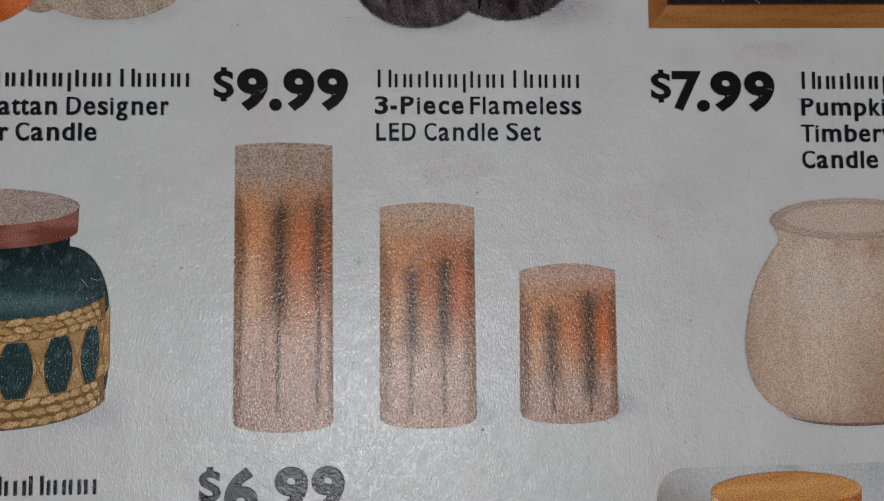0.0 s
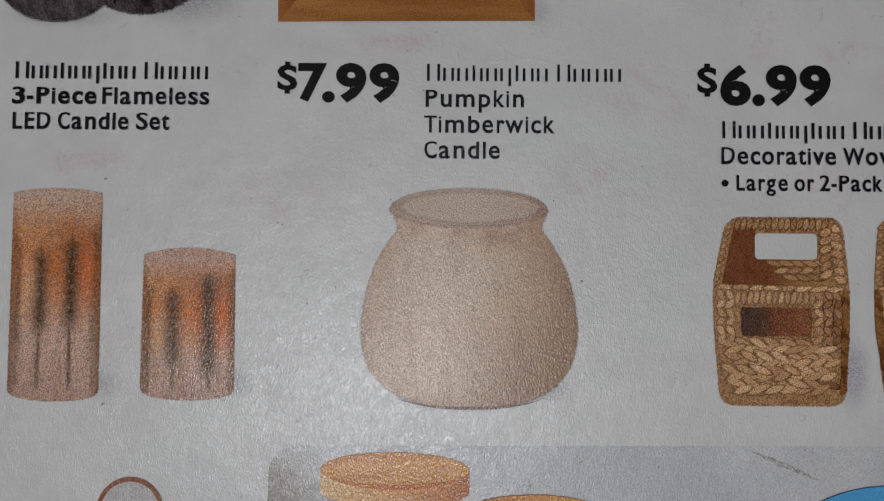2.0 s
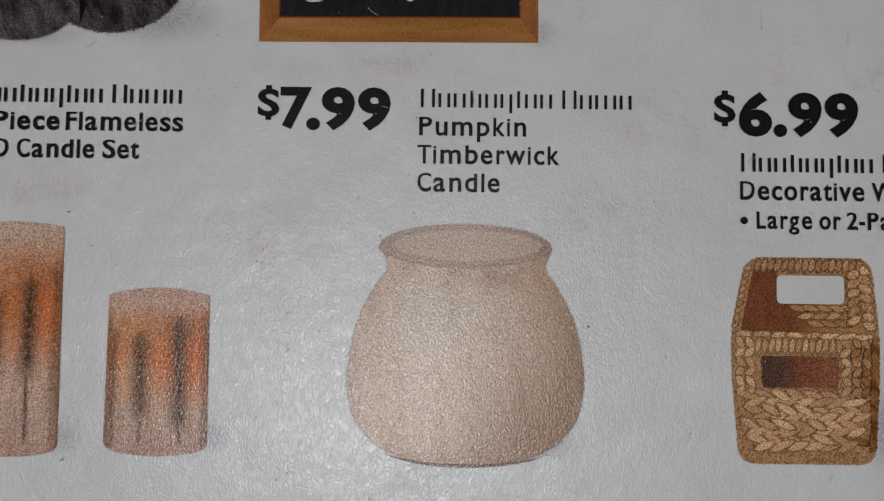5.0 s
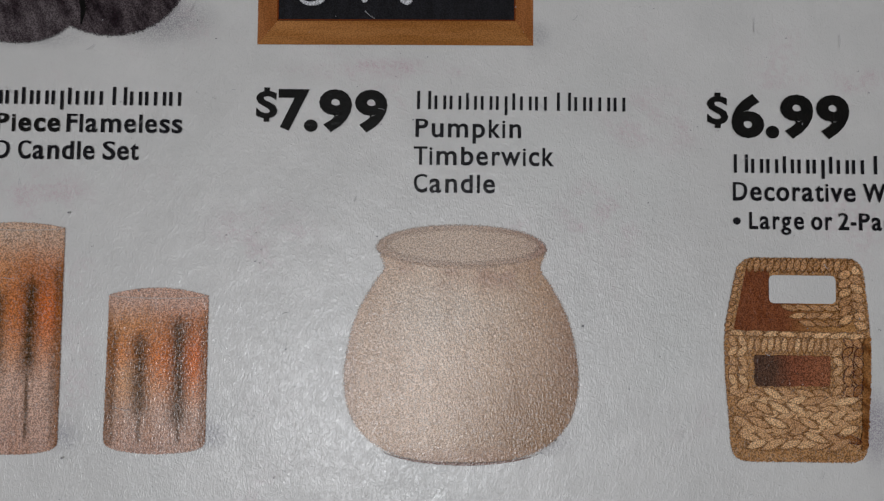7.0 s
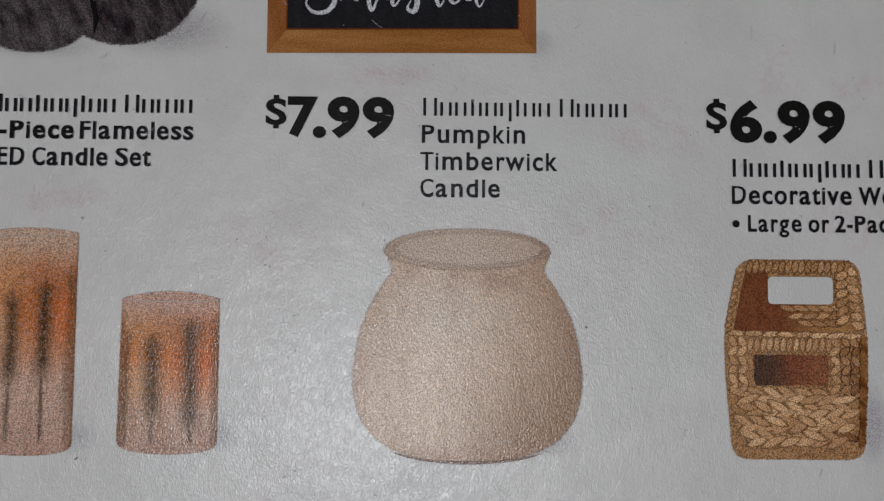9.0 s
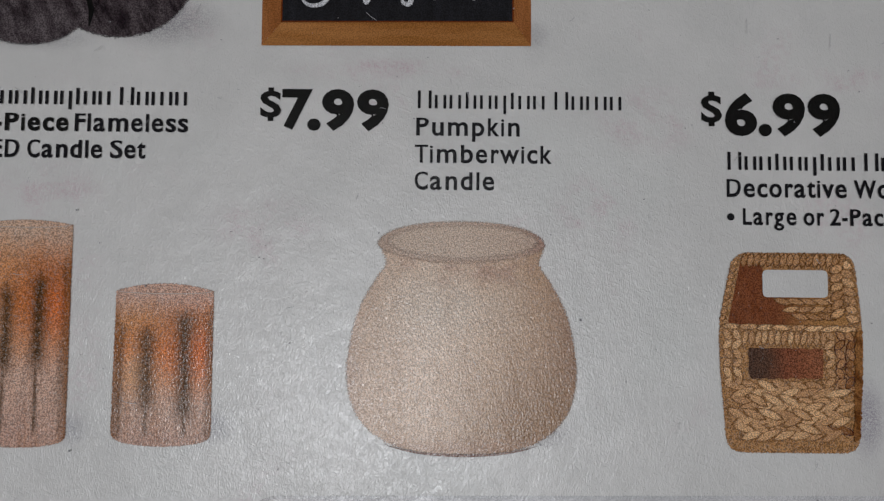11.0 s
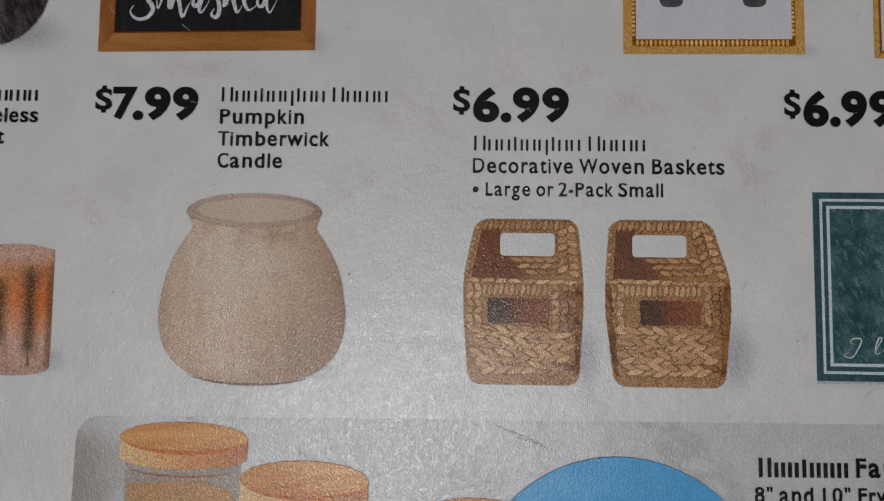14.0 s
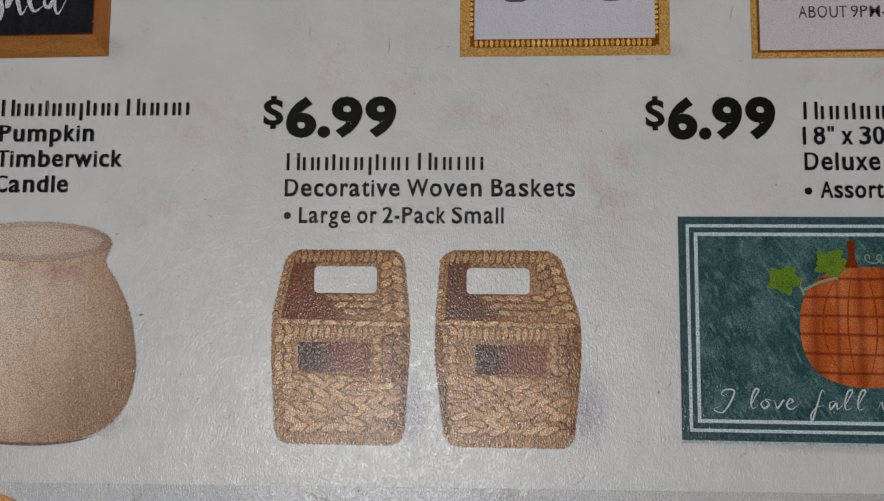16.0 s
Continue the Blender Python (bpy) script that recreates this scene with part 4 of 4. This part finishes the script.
sign_wood, sign_side = printed("sign_timber_print", timber, 0.2), printed("sign_side_print", timber_up, 0.2)
slate = printed("slate_print", lambda n: n.mix(n.noise(1000.0, n.turned(0, 1, 5), 3.0), ink(28, 28, 31), ink(48, 48, 51)), 0.25)
chalk = printed("chalk_print", ink(160, 160, 164), 0.3)
soft_shadow("sign_shadow", 63.4, 6.6, 2.6, 2.2, 0.4, ink(120, 118, 122), flyer)
sign = part("sign_picture", flat([rect(34.0, 7.8, 61.3, 38.0)], 3), slate, flyer, "printed chalkboard sign with white script in a brown timber frame")
part("frame_rail", flat([[(31.95, 5.1), (63.2, 5.35), (61.15, 8.15), (34.2, 7.85)]], 4), sign_wood, sign)
part("frame_rail", flat([[(31.95, 41.0), (63.2, 41.0), (61.2, 38.0), (34.1, 38.0)]], 4), sign_wood, sign)
part("frame_stile", flat([[(31.95, 5.1), (34.2, 7.85), (34.1, 38.0), (31.75, 41.0)]], 4), sign_side, sign)
part("frame_stile", flat([[(63.2, 5.35), (61.15, 8.15), (61.0, 38.0), (63.0, 41.0)]], 4), sign_side, sign)
part("inner_edge", ribbon([(34.15, 38.0), (34.2, 7.95), (61.1, 8.2), (61.0, 38.0)], 0.22, layer=5), printed("sign_edge_print", ink(92, 52, 34), 0.2), sign)
script([[[(41.6, 15.2), (40.2, 16.4), (38.2, 15.9), (37.7, 14.4), (38.8, 12.9), (39.7, 11.4), (38.9, 10.1), (37.3, 9.95), (36.4, 11.0), (36.9, 11.9)]],
        [[(40.1, 14.6), (40.4, 11.4), (41.4, 14.2), (41.9, 13.2), (42.2, 11.5), (43.0, 14.1), (43.5, 12.2), (44.0, 10.2), (44.7, 11.6), (45.3, 12.8)]],
        [[(47.0, 13.8), (45.8, 13.6), (45.5, 12.0), (46.2, 12.0), (47.0, 13.9), (46.4, 11.4), (46.8, 10.9), (47.7, 12.3)]],
        [[(47.7, 12.3), (48.4, 14.2), (49.3, 11.7), (49.0, 10.2), (48.2, 10.5), (48.6, 11.5)]],
        [[(50.6, 17.5), (50.2, 14.5), (50.0, 11.8), (50.9, 13.8), (51.4, 12.2), (51.9, 10.8), (52.6, 11.9)]],
        [[(52.7, 12.4), (53.7, 13.4), (53.3, 14.2), (52.8, 12.7), (53.5, 11.2), (54.6, 11.8)]],
        [[(56.0, 13.8), (55.0, 13.7), (54.8, 12.0), (55.6, 11.9), (56.4, 14.5), (56.9, 17.6), (56.3, 14.5), (56.1, 12.0), (56.6, 10.8), (57.6, 12.7)]]], 0.62, 6, chalk, sign, "white chalk script")

# -- two gilt picture frames --
gilt = printed("gilt_print", lambda n: n.mix(n.noise(900.0, None, 3.0), ink(144, 110, 64), ink(164, 128, 80)), 0.25)
gilt_dark = printed("gilt_shade_print", ink(104, 66, 26), 0.3)
bead_ink = printed("bead_print", strand_colour((ink(166, 124, 66), ink(184, 144, 84), ink(196, 160, 104))), 0.2)
canvas_white = printed("canvas_print", lambda n: n.mix(n.noise(300.0, n.turned(0, 1, 8), 3.0), ink(158, 156, 163), ink(168, 166, 171)), 0.1, soft=True)
canvas_pink = printed("canvas_pink_print", lambda n: n.mix(n.noise(120.0, None, 3.0), ink(162, 158, 160), ink(167, 155, 161)), 0.1, soft=True)


def gilt_frame(x0, x1, y0, thick, label, field):
    f = part("frame_picture", flat([rect(x0, y0, x1, 40.0)], 2), gilt, flyer, label)
    part("frame_shade", flat([rect(x0 + thick * 0.72, y0 + thick * 0.72, x1 - thick * 0.72, 39.0)], 3), gilt_dark, f)
    return f, part("canvas", flat([rect(x0 + thick, y0 + thick, x1 - thick, 38.6)], 4), field, f, "pale canvas")


soft_shadow("frame_shadow", 131.0, 5.4, 3.0, 1.5, 0.35, ink(120, 118, 122), flyer)
fr, _ = gilt_frame(106.35, 131.15, 4.85, 1.75, "printed picture in a gilt beaded frame", canvas_white)
part("bead_band", flat([rect(108.0, 5.95, 129.5, 6.95)], 4.5), gilt_dark, fr)
beads = [lens(108.3 + 0.62 * k, 6.42, 0.95, 0.44, 90) for k in range(34)]
for k, b in enumerate(beads):
    part("bead", flat([b], 5), bead_ink, fr)
for x in (107.75, 129.55):
    for k in range(14):
        part("bead", flat([lens(x, 7.6 + 0.62 * k, 0.5, 0.45, 0)], 5), bead_ink, fr)
foot_ink = printed("foot_print", lambda n: n.mix(n.noise(500.0, n.turned(0, 4, 1), 3.0), ink(44, 42, 44), ink(92, 90, 92)), 0.2)
for x in (113.0, 124.4):
    part("dark_foot", flat([rounded(rect(x - 1.65, 11.5, x + 1.65, 18.0), 1.2)], 6), foot_ink, fr, "dark grey rounded leg end in the picture")
fr2, _ = gilt_frame(140.5, 164.2, 4.3, 0.98, "printed picture with dark typed words in a thin gilt frame", canvas_pink)
word_bars("TTT TTTT TTTTT", 145.9, 158.6, 11.55, 1.35, weight=0.26, material=printed("typed_bar_ink", ink(78, 72, 76), 0.3), parent=fr2)
write("ABOUT 9PM-ISH", 145.95, 158.5, 9.1, 1.4, 0.002, printed("typed_ink", ink(70, 64, 68), 0.3), fr2)

# -- fluffy dark pumpkins and two pale ones along the top --
def fluff(lo, hi, scale=600.0):
    return lambda n: n.mix(n.step(n.noise(scale, n.turned(25, 1, 3), 4.0, 0.65), 0.3, 0.7), lo, hi)


soft_shadow("pumpkin_shadow", 20.0, 8.0, 9.5, 4.2, 0.6, ink(112, 110, 114), flyer)
soft_shadow("pumpkin_shadow", 6.0, 5.8, 9.0, 2.0, 0.45, ink(112, 110, 114), flyer)
dark_fluff = printed("dark_fluff_print", fluff(ink(40, 37, 39), ink(74, 68, 70)), 0.4, edge=True)
dark_pumpkin = part("dark_pumpkin_picture", feathered(ellipse(15.2, 15.2, 9.2, 9.25, power=2.1), 2, 0.3, 0.4), dark_fluff, flyer, "printed dark grey fluffy pumpkins")
part("front_lobe", feathered(ellipse(4.8, 14.6, 8.4, 9.6, power=2.3), 3, 0.3, 0.4), printed("dark_lobe_print", fluff(ink(46, 42, 44), ink(82, 76, 78)), 0.4, edge=True), dark_pumpkin)
part("crease", ribbon([(11.9, 7.2), (12.1, 9.0), (11.6, 11.0), (11.9, 13.5)], 0.7, True, layer=4), printed("crease_print", ink(36, 33, 34), 0.3), dark_pumpkin)
soft_shadow("pumpkin_shadow", -30.0, 6.6, 11.0, 2.2, 0.4, ink(124, 120, 122), flyer)
pale = part("pale_pumpkin_picture", feathered(ellipse(-30.6, 12.2, 9.6, 6.5, power=2.2), 3), printed("pale_pumpkin_print", fluff(ink(126, 112, 99), ink(154, 139, 125), 300.0), 0.3, edge=True, dots=0.2), flyer, "printed beige pumpkin beside an orange one")
part("small_gourd", flat([ellipse(-38.2, 10.8, 3.6, 4.4)], 2), printed("gourd_print", fluff(ink(128, 110, 96), ink(150, 132, 118), 300.0), 0.25), pale)
part("orange_pumpkin_picture", flat([ragged(ellipse(-46.6, 14.0, 10.4, 9.4), 0.06, rng)], 4), printed("orange_pumpkin_print", fluff(ink(152, 76, 46), ink(178, 98, 64), 260.0), 0.25), flyer, "printed orange pumpkin")

# -- the marble panel with its storage jars and blue disc --
def marble(n):
    x, y = n.xy()
    tone = n.mix(n.step(n.noise(55.0, None, 5.0, 0.6), 0.35, 0.7), ink(150, 150, 152), ink(163, 162, 164))
    vein = n.math("ABSOLUTE", n.sub(n.noise(26.0, n.turned(-24, 2.2, 1, 0.19), 5.0, 0.55, 0.6), 0.5))
    tone = n.mix(n.step(vein, 0.0, 0.02, 0.42, 0.0), tone, ink(120, 117, 116))
    left = n.mul(n.step(x, 31.5, 42.0, 1.0, 0.0), n.step(y, -50.0, -46.0, 1.0, 0.35))
    tone = n.mix(n.mul(left, 0.85), tone, ink(112, 104, 96))
    far = n.step(x, 105.0, 150.0)
    return n.mix(n.mul(far, 0.55), tone, ink(138, 136, 134))


def panel_top(x):
    return -46.05 + (x - 34.0) * 0.0092


PL = 31.7
corner = [(PL + 3.2 - 3.2 * math.cos(radians(a)), panel_top(PL) - 3.2 + 3.2 * math.sin(radians(a))) for a in range(0, 91, 10)]
panel = part("marble_panel", flat([[(PL - 0.6, -80.0)] + corner + [(190.0, panel_top(190.0)), (190.0, -80.0)]], 1), printed("marble_print", marble, 0.12, soft=True), flyer, "printed grey marble panel with a rounded corner")
vein_ink = printed("vein_print", lambda n: (ink(104, 98, 94), n.step(n.noise(900.0, None, 3.0), 0.35, 0.65, 0.4, 0.9)), 0.2, soft=True)
part("marble_vein", ribbon([(89.0 + 0.8 * k, -46.2 - 0.33 * k + 0.12 * math.sin(k * 2.7)) for k in range(11)], 0.62, True, layer=2), vein_ink, panel)
part("marble_vein", ribbon([(68.6 + 0.4 * k, -47.9 + 0.35 * k + 0.1 * math.sin(k * 2.1)) for k in range(5)], 0.4, True, layer=2), vein_ink, panel)
part("marble_vein", ribbon([(62.6 + 0.2 * math.sin(k), -50.9 + 0.35 * k) for k in range(4)], 0.3, True, layer=2), vein_ink, panel)


def lid_side(cx, a):
    def colour(n):
        x, y = n.xy()
        u = n.math("DIVIDE", n.sub(x, cx - a), 2 * a)
        tone = n.ramp(u, [(0.0, ink(182, 152, 114)), (0.25, ink(178, 140, 96)), (0.6, ink(168, 116, 74)), (1.0, ink(144, 88, 56))])
        return n.mix(n.mul(n.step(n.noise(420.0, n.turned(0, 8, 1, 0.2), 3.0), 0.48, 0.68), 0.5), tone, ink(184, 112, 62))
    return colour


lid_face = printed("lid_face_print", lambda n: n.mix(n.step(n.noise(300.0, n.turned(5, 6, 1), 4.0), 0.35, 0.7), ink(158, 104, 58), ink(182, 134, 82)), 0.28, edge=True, dots=0.15)
edge_ink = printed("lid_edge_print", ink(158, 92, 48), 0.3, dots=0.12)
biscuit = printed("jar_contents_print", lambda n: n.mix(n.noise(380.0, None, 4.0), ink(132, 108, 90), ink(170, 128, 84)), 0.25)
glass_ink = printed("clear_glass_print", lambda n: n.mix(n.noise(500.0, n.turned(0, 4, 1), 3.0), ink(122, 112, 104), ink(148, 138, 130)), 0.2)


def storage_jar(cx, cy, a, b, deep, layer, label):
    side = [(cx - a, cy)] + [(cx + a * math.cos(radians(w)), cy - deep + b * 0.8 * math.sin(radians(w))) for w in range(180, 361, 6)] + [(cx + a, cy)]
    s = part("storage_jar_picture", feathered(side, layer, 0.15, 0.12), printed("lid_side_print", lid_side(cx, a), 0.28, edge=True, dots=0.15), flyer, label)
    part("lid_face", feathered(ellipse(cx, cy, a, b), layer + 1, 0.15, 0.12), lid_face, s)
    low = [(cx + a * 0.985 * math.cos(radians(w)), cy + b * 0.97 * math.sin(radians(w))) for w in range(200, 352, 4)]
    part("lid_edge", ribbon(low, 0.55, True, layer=layer + 2), edge_ink, s, "darker orange lid edge")
    g = [(cx - a * 0.9, cy - deep - 0.2)] + [(cx - a * 0.9, -75.0), (cx + a * 0.9, -75.0)] + [(cx + a * 0.9, cy - deep - 0.2)]
    part("glass_body", flat([g], layer - 1), glass_ink, s, "clear glass body")
    part("filling", flat([rounded([(cx - a * 0.86, cy - deep - 3.6), (cx + a * 0.3, cy - deep - 3.0), (cx + a * 0.8, cy - deep - 4.5), (cx + a * 0.8, -75.0), (cx - a * 0.86, -75.0)], 1.0)], layer - 0.5), biscuit, s)
    line = [(cx + a * 0.93 * math.cos(radians(w)), cy - deep - 0.95 + b * 0.8 * math.sin(radians(w))) for w in range(205, 336, 5)]
    part("neck_line", ribbon(line, 0.3, True, layer=layer + 1), printed("neck_line_print", ink(138, 92, 74), 0.3), s)
    return s


storage_jar(46.75, -48.75, 8.85, 2.1, 2.6, 3, "printed glass storage jar with an orange wooden lid")
storage_jar(63.4, -54.0, 8.75, 2.55, 3.4, 6, "printed glass storage jar with an orange wooden lid")
storage_jar(86.5, -58.3, 8.0, 2.5, 3.0, 4, "printed glass storage jar with an orange wooden lid")
part("blue_disc", flat([ellipse(105.5, -69.95, 19.95, 19.95, steps=160)], 9), printed("blue_print", lambda n: n.mix(n.noise(160.0, None, 4.0), ink(68, 128, 170), ink(80, 140, 180)), 0.16), flyer, "plain sky blue printed disc")
part("ring_inside", flat([ellipse(15.3, -53.9, 3.6, 3.6)], 2), printed("ring_inside_print", lambda n: n.mix(n.noise(260.0, None, 3.0), ink(134, 130, 130), ink(156, 152, 152)), 0.15, soft=True), flyer, "grey glassy field inside the ring")
ring_shape = ellipse(15.3, -53.9, 3.75, 3.75)
part("ring_picture", ribbon(ring_shape + ring_shape[:1], 0.55, layer=3), printed("ring_print", lambda n: n.mix(n.noise(900.0), ink(104, 66, 52), ink(140, 96, 78)), 0.3), flyer, "printed brown ring handle")

# -- ink of the page behind, come through in pinkish patches --
def bleed(cx, cy, a, b, strength, turn, layer):
    def colour(n):
        x, y = n.xy()
        dx, dy = n.math("DIVIDE", n.sub(x, cx), a), n.math("DIVIDE", n.sub(y, cy), b)
        d = n.math("SQRT", n.add(n.mul(dx, dx), n.mul(dy, dy)))
        blot = n.step(n.noise(210.0, n.turned(turn, 1, 1.5, turn * 0.01), 5.0, 0.65), 0.42, 0.68)
        dots = n.step(n.noise(2600.0, None, 2.0), 0.35, 0.62, 0.35, 1.0)
        return ink(150, 120, 132), n.mul(n.mul(blot, dots), n.step(d, 0.25, 1.0, strength, 0.0))
    part("ink_bleed", flat([ellipse(cx, cy, a, b, steps=28)], layer), printed("ink_bleed_print", colour, 0.05, soft=True), flyer)


for spot, (cx, cy, a, b, s) in enumerate(((122.5, -12.5, 6.0, 7.0, 0.75), (112.0, -2.0, 14.0, 3.0, 0.5), (70.5, -14.5, 6.5, 6.0, 0.6), (77.0, -3.0, 8.0, 5.0, 0.5), (47.0, 2.3, 16.0, 1.8, 0.5), (8.0, -12.0, 8.0, 4.5, 0.45),
                                         (33.0, -16.0, 8.0, 5.0, 0.5), (-24.0, -18.0, 8.0, 9.0, 0.35), (152.0, 2.0, 10.0, 2.0, 0.55), (126.5, -7.5, 4.0, 4.0, 0.6), (97.0, 1.8, 12.0, 2.0, 0.5))):
    bleed(cx, cy, a, b, s, 17.0 * spot, 0.2 + 0.05 * spot)

# -- specks and hairs in the stock --
specks = [ellipse(x, y, r, r * 0.9, steps=7) for x, y, r in ((11.46, -14.3, 0.13), (11.8, -41.3, 0.14), (76.1, -12.4, 0.1), (68.85, -26.2, 0.16), (-22.0, -22.8, 0.1))]
for _ in range(420):
    r = 0.03 + 0.07 * rng.random() ** 2
    specks.append(ellipse(rng.uniform(-43, 162), rng.uniform(-57, 12), r, r * rng.uniform(0.6, 1.2), steps=7))
speck_ink = printed("speck_ink", ink(84, 84, 90), 0.2, cover=0.75)
tagged(part("speck", flat(specks, 10), speck_ink, flyer), kind="stuff")
hairs = []
for _ in range(70):
    x, y, a, l = rng.uniform(-43, 162), rng.uniform(-57, 12), rng.uniform(0, 6.28), rng.uniform(0.4, 1.6)
    bend = rng.uniform(-0.5, 0.5)
    hairs += stroke([(x + l * u * math.cos(a + bend * u), y + l * u * math.sin(a + bend * u)) for u in (0, 0.33, 0.66, 1.0)], 0.05)
tagged(part("hair", flat(hairs, 10), printed("hair_ink", ink(112, 112, 120), 0.2, cover=0.5), flyer), kind="stuff")
